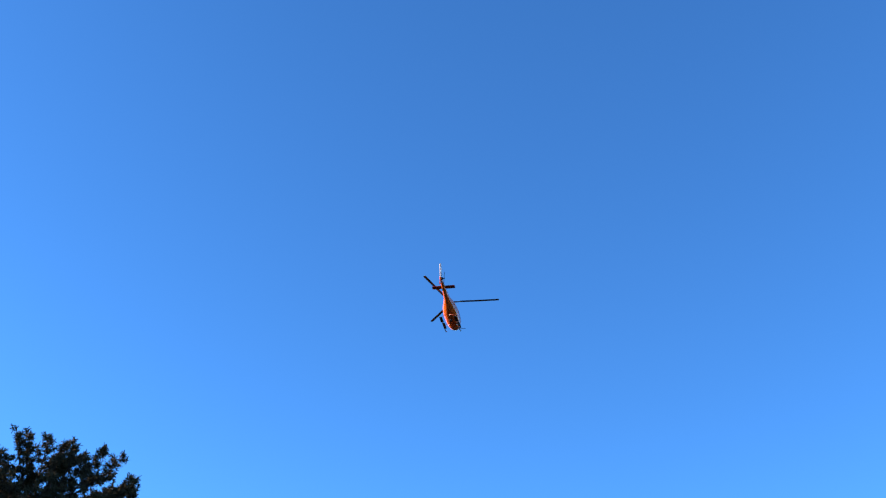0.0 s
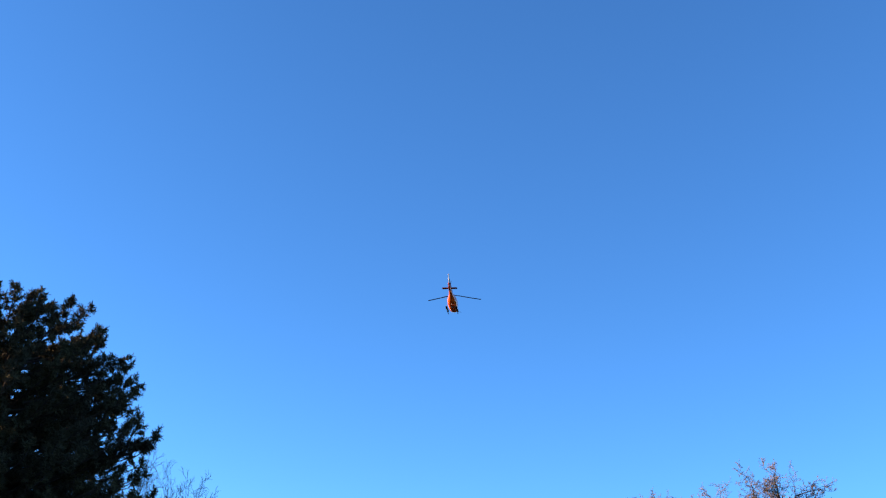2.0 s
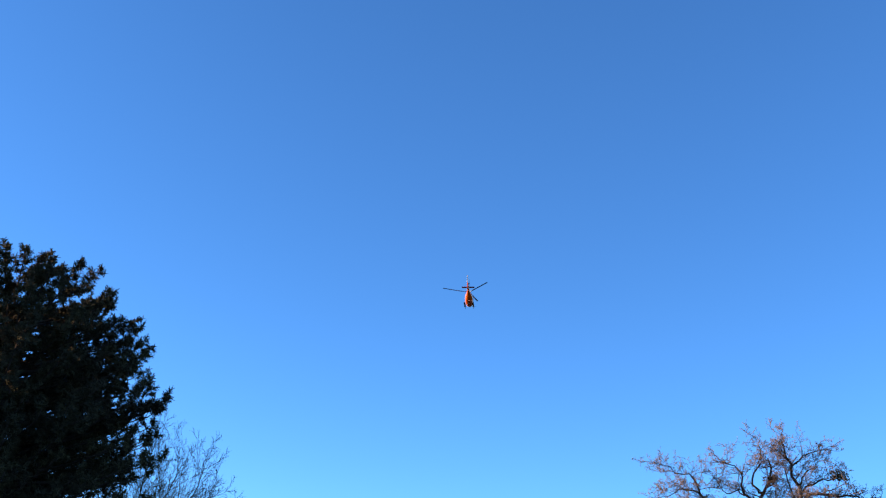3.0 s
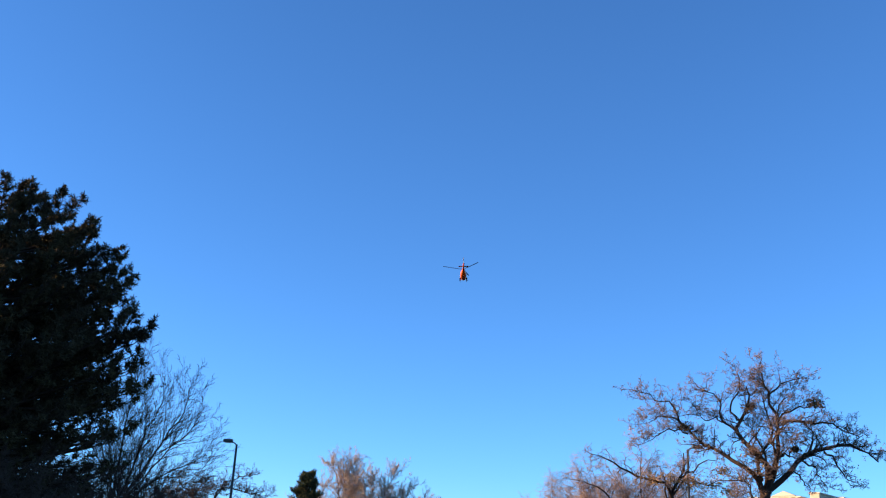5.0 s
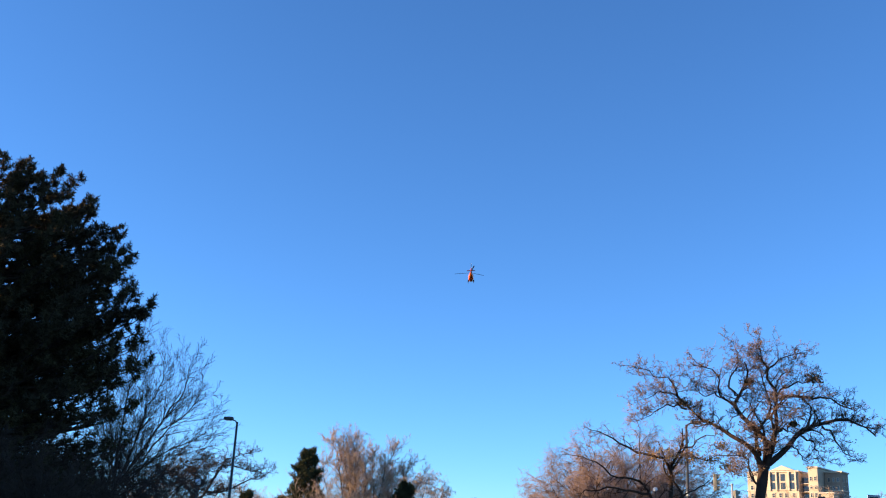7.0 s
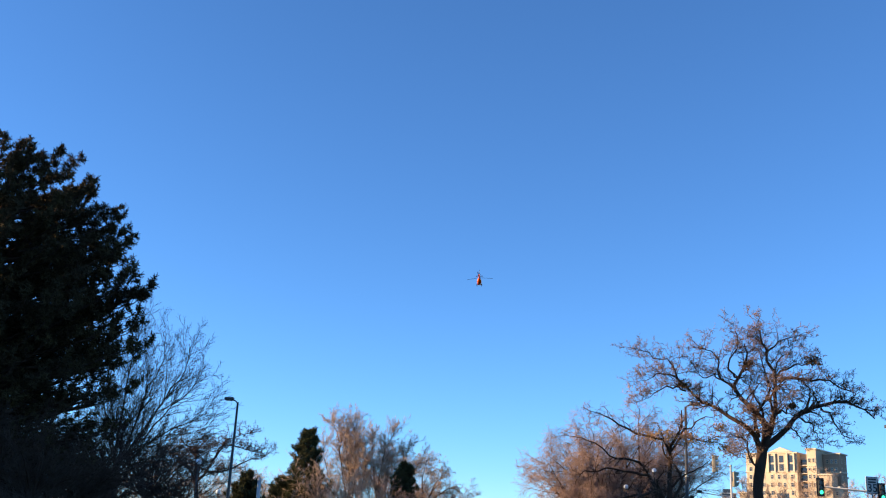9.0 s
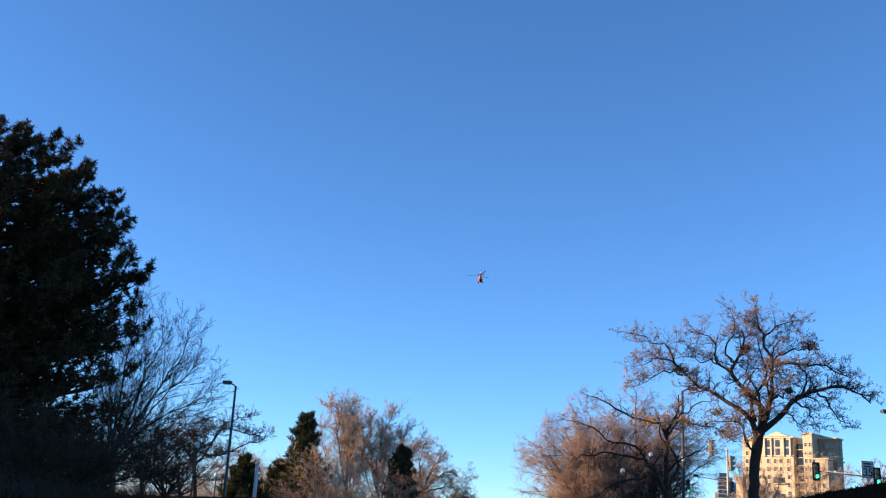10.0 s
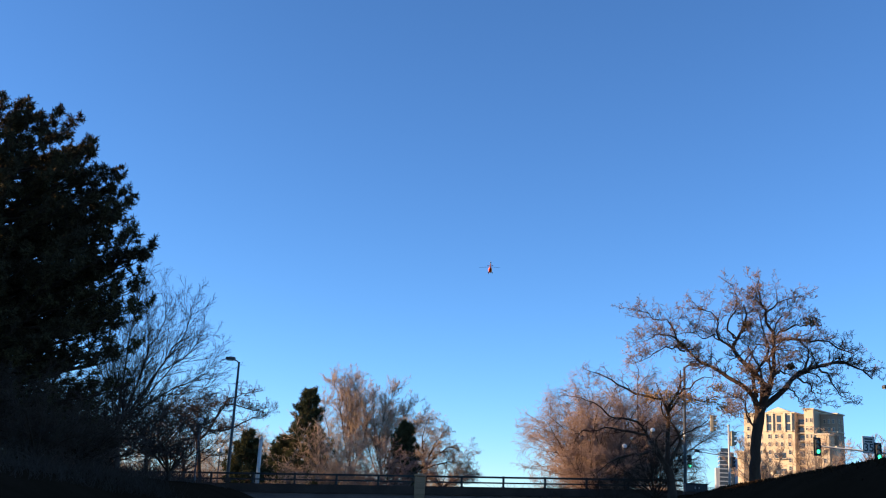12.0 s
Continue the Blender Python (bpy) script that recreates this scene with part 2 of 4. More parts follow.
def sprout(rng, pts, radius, spec, least):
    """Twigs of one length all along limbs of any length. spec: twigs a metre, length, angle, gnarl, lift, first, thin."""
    per, reach, angle, gnarl, lift, first, thin = spec
    total = np.linalg.norm(np.diff(pts, axis=1), axis=2).sum(1)
    row = np.repeat(np.arange(len(pts)), np.maximum(2, (per * total * (1 - first)).astype(int)))
    f = first + (1 - first) * rng.uniform(0, 1, len(row)) ** 0.8
    length = reach * rng.uniform(0.45, 1.35, len(row)) * (1.15 - 0.45 * f)
    out, r0 = grow(rng, pts, row, f, length, radius, angle, gnarl, lift, thin, 6, least, lift >= 0)
    return out, r0, row


def sweep_all(pts, r0, k, end=0.3):
    """Tapered k-sided tubes along all the branches of one level, as triangles; k = 0: slim three-sided spikes."""
    N, n = pts.shape[:2]
    spike = k == 0
    k = k or 3
    d = np.gradient(pts, axis=1)
    d /= np.linalg.norm(d, axis=2, keepdims=True) + 1e-9
    a = np.cross(d, np.array((0.31, 0.85, 0.42)))
    a /= np.linalg.norm(a, axis=2, keepdims=True) + 1e-9
    b = np.cross(d, a)
    rad = np.maximum(r0[:, None] * np.linspace(1, end, n)[None], 0.004)[:, :, None, None]
    ang = np.arange(k) * (2 * math.pi / k)
    ring = pts[:, :, None] + rad * (np.cos(ang)[None, None, :, None] * a[:, :, None] + np.sin(ang)[None, None, :, None] * b[:, :, None])
    if spike:
        V = np.concatenate([ring[:, 0], pts[:, -1:]], 1)
        i = np.arange(N)[:, None] * 4
        F = np.stack([np.concatenate([i + q, i + (q + 1) % 3, i + 3], 1) for q in range(3)], 1)
        return V.reshape(-1, 3), F.reshape(-1, 3)
    i = (np.arange(N)[:, None, None] * n + np.arange(n - 1)[None, :, None]) * k
    j = np.arange(k)[None, None]
    j2 = (j + 1) % k
    Q = np.stack([i + j, i + j2, i + k + j2, i + k + j], -1).reshape(-1, 4)
    return ring.reshape(-1, 3), np.concatenate([Q[:, (0, 1, 2)], Q[:, (0, 2, 3)]])


def joined(pieces):
    V, F, base = [], [], 0
    for v, f in pieces:
        V.append(v)
        F.append(f + base)
        base += len(v)
    return np.concatenate(V), np.concatenate(F)


def bare_tree(m, seed, label, limbs, fork, trunk_r, spec, levels, bark, twig, lean=(0, 0), leaves=0, leaf_size=0.09, category="tree", group="", least=0.0105):
    """limbs: (height on the trunk, compass angle, rise angle, length, radius, gnarl, lift)."""
    rng = np.random.default_rng(seed)
    tree = thing("bare_tree", m, label, category, group)
    top = np.array((lean[0], lean[1], fork))
    trunk = np.array([top * f + np.array((rng.normal(0, 0.04), rng.normal(0, 0.04), 0)) * f for f in np.linspace(0, 1, 7)])
    trunk[0, 2] -= 0.35
    rad = trunk_r * np.array((1.5, 1.12, 1.0, 0.95, 0.92, 0.95, 0.85))
    V, F = sweep([(trunk, rad, 0)], lambda l: 12)
    link("trunk", mesh_from("trunk", V, F, bark, True), tree)
    lines, rads = [], []
    for z, az, rise, length, r, gnarl, lift in limbs:
        a, e = radians(az), radians(rise)
        start = top * min(z / fork, 1.0)
        way = np.array((math.cos(a) * math.cos(e), math.sin(a) * math.cos(e), math.sin(e)))
        lines.append(branch_line(rng, start, way, length, 9, gnarl, lift))
        rads.append(r)
    pts, r0 = np.array(lines), np.array(rads)
    fine = []
    main, main_r = pts, r0
    for level in range(1, levels):
        pts, r0, row = ramify(rng, pts, r0, spec[level], level, least)
        if level == 1:
            for k in range(len(main)):
                own = row == k
                link("limb", mesh_from("limb", *joined([sweep_all(main[k:k + 1], main_r[k:k + 1], 7, 0.16), sweep_all(pts[own], r0[own], 5)]), bark, True), tree)
        else:
            fine.append(sweep_all(pts, r0, 3 if level < 3 else 0))
        tips = pts[:, -1]
    tagged(link("crown", mesh_from("crown", *joined(fine), twig, True), tree), "crown of fine bare twigs", kind="stuff")
    if leaves:
        sel = tips[rng.integers(0, len(tips), leaves // 14)]
        pts = np.repeat(sel, 14, axis=0) + rng.normal(0, 0.22, (len(sel) * 14, 3))
        tagged(link("dry_leaves", leaf_mesh(rng, pts, leaf_size, DRY_LEAF), tree, "clinging dry orange-brown leaves"), kind="stuff")
    return tree


def bent(rng, line, n, gnarl):
    """A limb through its bends, smoothed, with small kinks of its own."""
    p = np.array([(x, 0.0, z) for x, z in line], float)
    p = np.concatenate([2 * p[:1] - p[1:2], p, 2 * p[-1:] - p[-2:-1]])
    out = []
    for u in np.linspace(0, len(line) - 1 - 1e-6, n):
        k, t = int(u), u - int(u)
        a, b, c, d = p[k:k + 4]
        out.append(0.5 * (2 * b + (c - a) * t + (2 * a - 5 * b + 4 * c - d) * t * t + (3 * b - a - 3 * c + d) * t ** 3))
    out = np.array(out)
    out[1:] += rng.normal(0, gnarl, (n - 1, 3))
    return out


def shaped_tree(m, seed, label, trunk, trunk_r, limbs, spec, bark, twig, depth=1.0, partners=0, leaves=0, leaf_size=0.07, nests=(), nest_leaf=NEST_LEAF, group="bare trees along the road", least=0.0105, gnarl=0.05):
    """A bare tree whose limbs bend as given: (radius, [(x, z), ...]). depth: how far the limbs wander forward and back;
    partners: further limbs of the same make, turned about the trunk. spec[0]: the twigs' make, spec[1:]: that of their side twigs."""
    rng = np.random.default_rng(seed)
    tree = thing("bare_tree", m, label, "tree", group)
    top = trunk[-1]

    def wander(p):
        for q in p:
            q[1] += depth * 1.6 * noise.noise((q[0] * 0.33 + seed * 3.1, 0.0, q[2] * 0.33)) * min(1.0, math.hypot(q[0] - top[0], max(q[2] - top[1], 0)) / 2.0)
        return p
    stem = bent(rng, trunk, 9, 0.015)
    stem[0, 2] -= 0.5
    V, F = sweep([(stem, trunk_r * np.array((1.55, 1.25, 1.06, 1.0, 0.96, 0.95, 0.96, 1.0, 0.9)), 0)], lambda l: 14)
    link("trunk", mesh_from("trunk", V, F, bark, True), tree)
    lines = [wander(bent(rng, pts, 12, gnarl * (0.4 if r > 0.12 else 1))) for r, pts in limbs]
    rads = [r for r, pts in limbs]
    big = [i for i, (r, pts) in enumerate(limbs) if math.hypot(pts[0][0] - top[0], pts[0][1] - top[1]) < 1.6]
    for k in range(partners):
        i = big[k % len(big)]
        a = radians(rng.choice((-1, 1)) * rng.uniform(55, 125))
        p = lines[i].copy()
        x, y = p[:, 0] - top[0], p[:, 1].copy()
        p[:, 0], p[:, 1] = top[0] + (x * math.cos(a) - y * math.sin(a)) * 0.75, (x * math.sin(a) + y * math.cos(a)) * 0.75
        p[:, 2] = p[0, 2] + (p[:, 2] - p[0, 2]) * rng.uniform(0.7, 0.9)
        lines.append(p + np.linspace(0, 1, 12)[:, None] * rng.normal(0, 0.3, 3))
        rads.append(rads[i] * 0.6)
    main, main_r = np.array(lines), np.array(rads)
    pts, r0, row = sprout(rng, main, main_r, spec[0], least)
    for k in range(len(main)):
        own = row == k
        link("limb", mesh_from("limb", *joined([sweep_all(main[k:k + 1], main_r[k:k + 1], 8, 0.2 if main_r[k] > 0.12 else 0.14), sweep_all(pts[own], r0[own], 4)]), bark, True), tree)
    fine = []
    for level, sp in enumerate(spec[1:], 2):
        pts, r0, row = ramify(rng, pts, r0, sp, level, least)
        fine.append(sweep_all(pts, r0, 3 if level < 4 else 0))
    tagged(link("crown", mesh_from("crown", *joined(fine), twig, True), tree), "crown of fine bare twigs", kind="stuff")
    tips = pts[:, -1]
    if leaves:
        low = tips[tips[:, 2] < np.quantile(tips[:, 2], 0.45)]
        sel = low[rng.integers(0, len(low), leaves // 16)]
        p = np.repeat(sel, 16, axis=0) + rng.normal(0, 0.17, (len(sel) * 16, 3)) * np.array((1.5, 1.2, 0.7))
        tagged(link("dry_leaves", leaf_mesh(rng, p, leaf_size, DRY_LEAF), tree, "clinging dry orange-brown leaves"), kind="stuff")
    for bx, bz, br in nests:
        p = np.array((bx, 0, bz)) + rng.normal(0, 1, (300, 3)) * np.array((br, br * 0.7, br * 0.6)) * 0.5
        p = wander(p)
        tagged(link("leaf_nest", leaf_mesh(rng, p, 0.075, nest_leaf), tree), "clump of dry brown leaves", kind="stuff")
    return tree


def leaf_mesh(rng, pts, size, mat):
    n = len(pts)
    u = rng.normal(0, 1, (n, 3))
    u /= np.linalg.norm(u, axis=1, keepdims=True)
    v = np.cross(u, rng.normal(0, 1, (n, 3)))
    v /= np.linalg.norm(v, axis=1, keepdims=True) + 1e-9
    s = size * rng.uniform(0.6, 1.3, (n, 1))
    w = np.cross(u, v) * s * 0.2
    q = np.stack([pts - u * s, pts + v * s * 0.45 + w, pts + u * s, pts - v * s * 0.45 + w], 1)
    return mesh_from("leaves", q.reshape(-1, 3), np.arange(n * 4).reshape(-1, 4), mat)


# ---- conifers ----
def tuft_mesh(rng, name, centres, ways, size, needles, width, mat):
    """Round brushes of thin needles at the twig ends."""
    n = len(centres)
    c = np.repeat(centres, needles, axis=0)
    w = np.repeat(ways, needles, axis=0)
    s = np.repeat(size, needles)[:, None]
    along = np.tile(np.linspace(-0.9, 0.25, needles), n)[:, None] * s
    d = units(units(rng.normal(0, 1, (n * needles, 3))) + w * 0.62)
    root = c + w * along
    tip = root + d * s * rng.uniform(0.8, 1.1, (n * needles, 1))
    side = units(np.cross(d, rng.normal(0, 1, d.shape))) * width
    V = np.stack([root - side, root + side, tip + side * 0.7, tip - side * 0.7], 1).reshape(-1, 3)
    return mesh_from(name, V, np.arange(len(V)).reshape(-1, 4), mat)


def pine_tree(m, seed, height, profile, trunk_r, whorl, arms, label, tuft, needles, width, mat, rise=(0.5, 0.05), knobs=4, sprays=7, clump=0.34, thin=(0.4, 0.0), loose=0.2, vary=0.80, long=()):
    """profile(z, az): crown radius at that height and compass angle. Boughs stand in whorls, their ends turned up and clad in tufts.
    thin: the share of bare sprays at the foot and at the top; long: boughs that reach out (height, compass angle, length)."""
    rng = np.random.default_rng(seed)
    tree = thing("pine_tree", m, label, "tree")
    line = np.array([(0.12 * math.sin(f * 5), 0.1 * math.sin(f * 4 + 1), f * height) for f in np.linspace(0, 0.97, 12)])
    line[0, 2] -= 0.4
    V, F = sweep([(line, np.linspace(trunk_r * 1.25, trunk_r * 0.12, 12), 0)], lambda l: 12)
    link("trunk", mesh_from("trunk", V, F, PINE_BARK, True), tree)
    plan, z = [], 0.6
    while z < height - 0.1:
        first = rng.uniform(0, 360)
        for k in range(arms):
            plan.append((z + rng.normal(0, whorl * loose), first + 360 * (k + rng.uniform(-0.3, 0.3)) / arms, 0))
        z += whorl * rng.uniform(0.85, 1.15)
    plan += list(long)
    cs, ws, ss = [], [], []
    s = np.linspace(0, 1, 8)
    for zt, az, reach in plan:
        f = min(max(zt / height, 0), 1)
        a = radians(az)
        R = reach or profile(zt, az) * rng.uniform(vary, 1.0)
        up = rise[1] + (rise[0] - rise[1]) * f + rng.normal(0, 0.05)
        sway = rng.normal(0, 0.06) * R
        bough = np.stack([np.cos(a) * R * s - np.sin(a) * sway * s * s, np.sin(a) * R * s + np.cos(a) * sway * s * s,
                          zt - up * R * (1 - s ** 1.5) + 0.10 * R * (s ** 3 - s) * (1 - f)], 1)
        bough[:, 2] = np.maximum(bough[:, 2], 0.1)
        wood = [(bough, np.linspace(0.02 + 0.014 * R, 0.012, 8), 1)]
        bare = rng.uniform() < thin[0] + (thin[1] - thin[0]) * min(f * 1.7, 1.0) and not reach
        for j in range(knobs):
            g = 1.0 - 0.72 * (j / knobs) ** 1.1 * rng.uniform(0.8, 1.2)
            x = g * 7
            q = min(int(x), 6)
            p = bough[q] + (bough[q + 1] - bough[q]) * (x - q)
            ahead = unit(bough[q + 1] - bough[q])
            side = unit(np.cross(ahead, (0, 0, 1))) * (-1) ** j
            fork = branch_line(rng, p, unit(ahead + side * rng.uniform(0.2, 1.1) * (j > 0) + np.array((0, 0, 0.35))), (0.12 + 0.07 * R) * rng.uniform(0.7, 1.3), 3, 0.1, 0.4)
            wood.append((fork, np.linspace(0.02, 0.010, 4), 2))
            for i in range(sprays):
                way = unit(rng.normal(0, 0.75, 3) + ahead * 0.45 + np.array((0, 0, 0.45)))
                sp = branch_line(rng, fork[rng.integers(1, 4)], way, clump * rng.uniform(0.6, 1.1), 3, 0.1, 0.3)
                if bare and rng.uniform() < 0.8:
                    continue
                for b in range(2, 4):
                    dd = unit(sp[b] - sp[b - 1] + rng.normal(0, 0.02, 3))
                    cs.append(sp[b])
                    ws.append(dd)
                    ss.append(tuft * rng.uniform(0.85, 1.15))
        V, F = sweep(wood, lambda l: 4 if l == 1 else 3)
        link("bough", mesh_from("bough", V, F, PINE_BARK, True), tree)
    tagged(link("foliage", tuft_mesh(rng, "foliage", np.array(cs), np.array(ws), np.array(ss), needles, width, mat), tree), kind="stuff")
    return tree


# ---- ground: one sheet, a grassy hollow below the level of the street ----
STREET = 2.75


def ground_z(x, y):
    def s(v):
        v = min(max(v, 0.0), 1.0)
        return v * v * (3 - 2 * v)
    right = 6.4 + 0.147 * y
    left = -(6.5 + 0.085 * y)
    lip = 0.32 * math.exp(-((x - right - 0.6) / 2.2) ** 2) * s((y + 5) / 20)
    up = max(s((x - right + 6.5) / 6.5), s((left + 5.5 - x) / 7.5) * 0.78 if x < 0 else 0)
    up = max(up, s((y - 92) / 14), s((-14 - y) / 12))
    n = noise.noise((x * 0.21, y * 0.21, 0.0)) * 0.16 + noise.noise((x * 0.7, y * 0.7, 4.0)) * 0.05
    return STREET * up + lip * (1 if up > 0.5 else up * 2) + n * (1 if abs(x) < 60 and -30 < y < 110 else 0.2) * (0.3 if up > 0.95 else 1)


def make_ground():
    xs = sorted({round(v, 3) for v in [*np.arange(-44, 44.1, 0.8), *[sgn * 44 * 1.32 ** k for k in range(1, 17) for sgn in (-1, 1)]]})
    ys = sorted({round(v, 3) for v in [*np.arange(-30, 120.1, 1.0), *[120 + 10 * 1.45 ** k for k in range(1, 16)], *[-30 - 10 * 1.5 ** k for k in range(1, 14)]]})
    V = [(x, y, ground_z(x, y)) for y in ys for x in xs]
    nx = len(xs)
    F = [(j * nx + i, j * nx + i + 1, (j + 1) * nx + i + 1, (j + 1) * nx + i) for j in range(len(ys) - 1) for i in range(nx - 1)]
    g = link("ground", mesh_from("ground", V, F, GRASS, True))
    tagged(g, "dormant brown winter turf sloping up to the street", "ground", kind="structure")


make_ground()

# a plain long wall, out of view, added on the sun's side to cast shade
tagged(part("unseen_shade_wall", box(boxed(-47, 14, 8.3, 0.6, 52, 14.0), -47, 58.5, 10.6, 0.6, 37, 18.6), CONCRETE), "unseen plain stepped concrete wall added to cast shade on the park", "wall", kind="structure")


def grass_fringe():
    """Rough dead growth on the crest of the bank: short blades and knee-high tangles in clumps."""
    rng = np.random.default_rng(5)
    n = 40000
    y = rng.uniform(10, 75, n)
    x = 6.4 + 0.147 * y + rng.normal(0.4, 0.6, n)
    z = np.array([ground_z(a, b) for a, b in zip(x, y)]) - 0.02
    lump = np.array([max(0.0, noise.noise((a * 0.8, b * 0.55, 3.0)) + 0.5 * noise.noise((a * 2.1, b * 1.7, 8.0))) for a, b in zip(x, y)])
    p = np.stack([x, y, z], 1)
    h = (rng.uniform(0.02, 0.07, n) + lump * rng.uniform(0.02, 0.22, n))[:, None]
    lean = rng.normal(0, 0.6, (n, 3)) * h
    lean[:, 2] = h[:, 0]
    side = rng.normal(0, 1, (n, 3)) * 0.014
    V = np.stack([p - side, p + side, p + lean], 1).reshape(-1, 3)
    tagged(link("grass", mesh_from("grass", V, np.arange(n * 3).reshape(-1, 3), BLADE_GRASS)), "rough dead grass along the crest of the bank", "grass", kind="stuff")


grass_fringe()


# ---- the bridge with its railing ----
def make_bridge():
    x0, L, near = -24.0, 41.5, 71.7
    br = thing("bridge", pose(x0, near, 0), "low concrete road bridge with dark metal railing and stone pier", "bridge", kind="structure")

    def grade(s):
        """The deck climbs gently towards the crossing."""
        return 0.0345 * s

    def strip(name, y0, y1, z0, z1, mat, label="", s0=0.0, s1=L):
        n = 24
        V = []
        for i in range(n + 1):
            s = s0 + (s1 - s0) * i / n
            c = grade(s)
            V += [(s, y0, z0 + c), (s, y1, z0 + c), (s, y1, z1 + c), (s, y0, z1 + c)]
        F = [(4 * i + k, 4 * i + (k + 1) % 4, 4 * i + 4 + (k + 1) % 4, 4 * i + 4 + k) for i in range(n) for k in range(4)]
        F += [(0, 3, 2, 1), (4 * n, 4 * n + 1, 4 * n + 2, 4 * n + 3)]
        return link(name, mesh_from(name, V, F, mat), br, label)
    strip("fascia", 0.0, 0.5, 0.2, 1.55, FASCIA, "pinkish weathered concrete fascia wall")
    strip("kerb", -0.12, 0.5, 1.554, 2.13, CONCRETE, "dark concrete edge beam")
    strip("deck", 0.504, 6.6, 1.3, 2.0, ASPHALT, "asphalt deck")
    strip("far_kerb", 6.604, 7.0, 1.2, 2.13, CONCRETE)
    pier_s = 23.25
    for name, z, t in (("top_rail", 2.80, 0.065), ("middle_rail", 2.42, 0.05)):
        for s0, s1 in ((0.0, pier_s - 0.39), (pier_s + 0.39, L)):
            strip(name, 0.12, 0.24, z - t, z + t, RAIL_PAINT, "", s0, s1)
    bm = boxed(0, 0, 0.36, 0.15, 0.16, 0.78, 0.015)
    box(bm, 0, 0, 0.015, 0.28, 0.28, 0.03)
    proto = None
    for k in range(-7, 7):
        s = pier_s + 2.9 * k
        if k == 0 or not 0 < s < L:
            continue
        at = pose(s, 0.18, 2.13 + grade(s))
        if proto is None:
            proto = part("post", bm, RAIL_PAINT, br, m=at).data
        else:
            link("post", proto, br, m=at)
    pier = part("pier", boxed(0, 0.16, 1.45, 0.72, 0.72, 2.6, 0.02), SANDSTONE, br, "brown sandstone pier", pose(pier_s, 0, grade(pier_s)))
    part("cap_stone", boxed(0, 0.16, 2.86, 0.86, 0.86, 0.14, 0.03), SANDSTONE, pier)
    for z in (1.75, 2.15, 2.55):
        part("stone_course", boxed(0, 0.16, z, 0.76, 0.76, 0.385, 0.03), SANDSTONE, pier)
    for s in (1.2, L - 1.2):
        part("abutment", boxed(s, 3.5, 0.5, 2.2, 6.0, 1.6, 0.04), CONCRETE, br)
    for s in (L * 0.36, L * 0.66):
        part("support", boxed(s, 3.5, 0.3, 0.9, 5.6, 2.6, 0.05), CONCRETE, br)


make_bridge()


# ---- street lamps ----
def street_lamp(x, y, z0, top, toward, label):
    """toward: compass angle of the arm."""
    ob = thing("street_lamp", pose(x, y, z0, 0, 0, toward), label, "street lamp", "street lamps along the road")
    h = top - z0
    part("pole", tubed([(0, 0, -0.2), (0, 0, 0.5), (0, 0, h)], [0.13, 0.12, 0.075], 10), LAMP_BRONZE, ob, smooth=True)
    part("base", boxed(0, 0, 0.06, 0.42, 0.42, 0.3, 0.03), CONCRETE, ob)
    part("arm", tubed([(0, 0, h - 0.12), (0.12, 0, h + 0.06), (0.4, 0, h + 0.17)], 0.045, 8), LAMP_BRONZE, ob, smooth=True)
    bm = boxed(0.62, 0, h + 0.22, 0.66, 0.42, 0.22, 0.05)
    head = part("lamp_head", bm, LAMP_BRONZE, ob, "flat rectangular lamp head")
    part("lens", boxed(0.64, 0, h + 0.10, 0.46, 0.32, 0.03, 0.01), LENS_OFF, head)
    return ob


street_lamp(-14.15, 72, 2.62, 10.9, 180, "tall dark bronze street lamp beside the bridge, unlit")
street_lamp(16.29, 66, STREET, 11.33, 0, "tall dark bronze street lamp behind the bare trees, unlit")
street_lamp(30.3, 66, STREET, 10.5, 180, "tall dark bronze street lamp near the crossing, unlit")


def globe_lamp(x, y, top, r=0.18):
    z0 = ground_z(x, y)
    ob = thing("globe_lamp", pose(x, y, z0), "park lamp with white opal globe on a dark post", "park lamp", "park lamps")
    h = top - z0
    part("post", tubed([(0, 0, -0.1), (0, 0, 0.3), (0, 0, 0.34), (0, 0, h - r * 0.9)], [0.11, 0.11, 0.055, 0.05], 8), LAMP_BRONZE, ob, smooth=True)
    part("collar", tubed([(0, 0, h - r * 1.15), (0, 0, h - r * 0.8)], [0.08, 0.13], 10), LAMP_BRONZE, ob)
    part("globe", ball(bmesh.new(), (0, 0, h), r), WHITE_GLOBE, ob, "white opal globe", smooth=True)


for gx, gy, gz in ((-16.5, 80, 5.0), (15.0, 80, 6.95), (-13.7, 60, 5.78), (17.2, 80, 8.3)):
    globe_lamp(gx, gy, gz)


def white_column():
    z0 = ground_z(-13.74, 82)
    ob = thing("white_column", pose(-13.74, 82, z0), "slim white-painted column with a small capped top", "column")
    h = 6.35 - z0
    part("shaft", tubed([(0, 0, -0.2), (0, 0, h - 0.25)], [0.17, 0.14], 12), SIGN_WHITE, ob, smooth=True)
    part("cap", tubed([(0, 0, h - 0.25), (0, 0, h - 0.17), (0, 0, h)], [0.19, 0.2, 0.06], 12), GREY_PAINT, ob)
    part("plinth", boxed(0, 0, 0.1, 0.55, 0.55, 0.5, 0.03), CONCRETE, ob)


white_column()


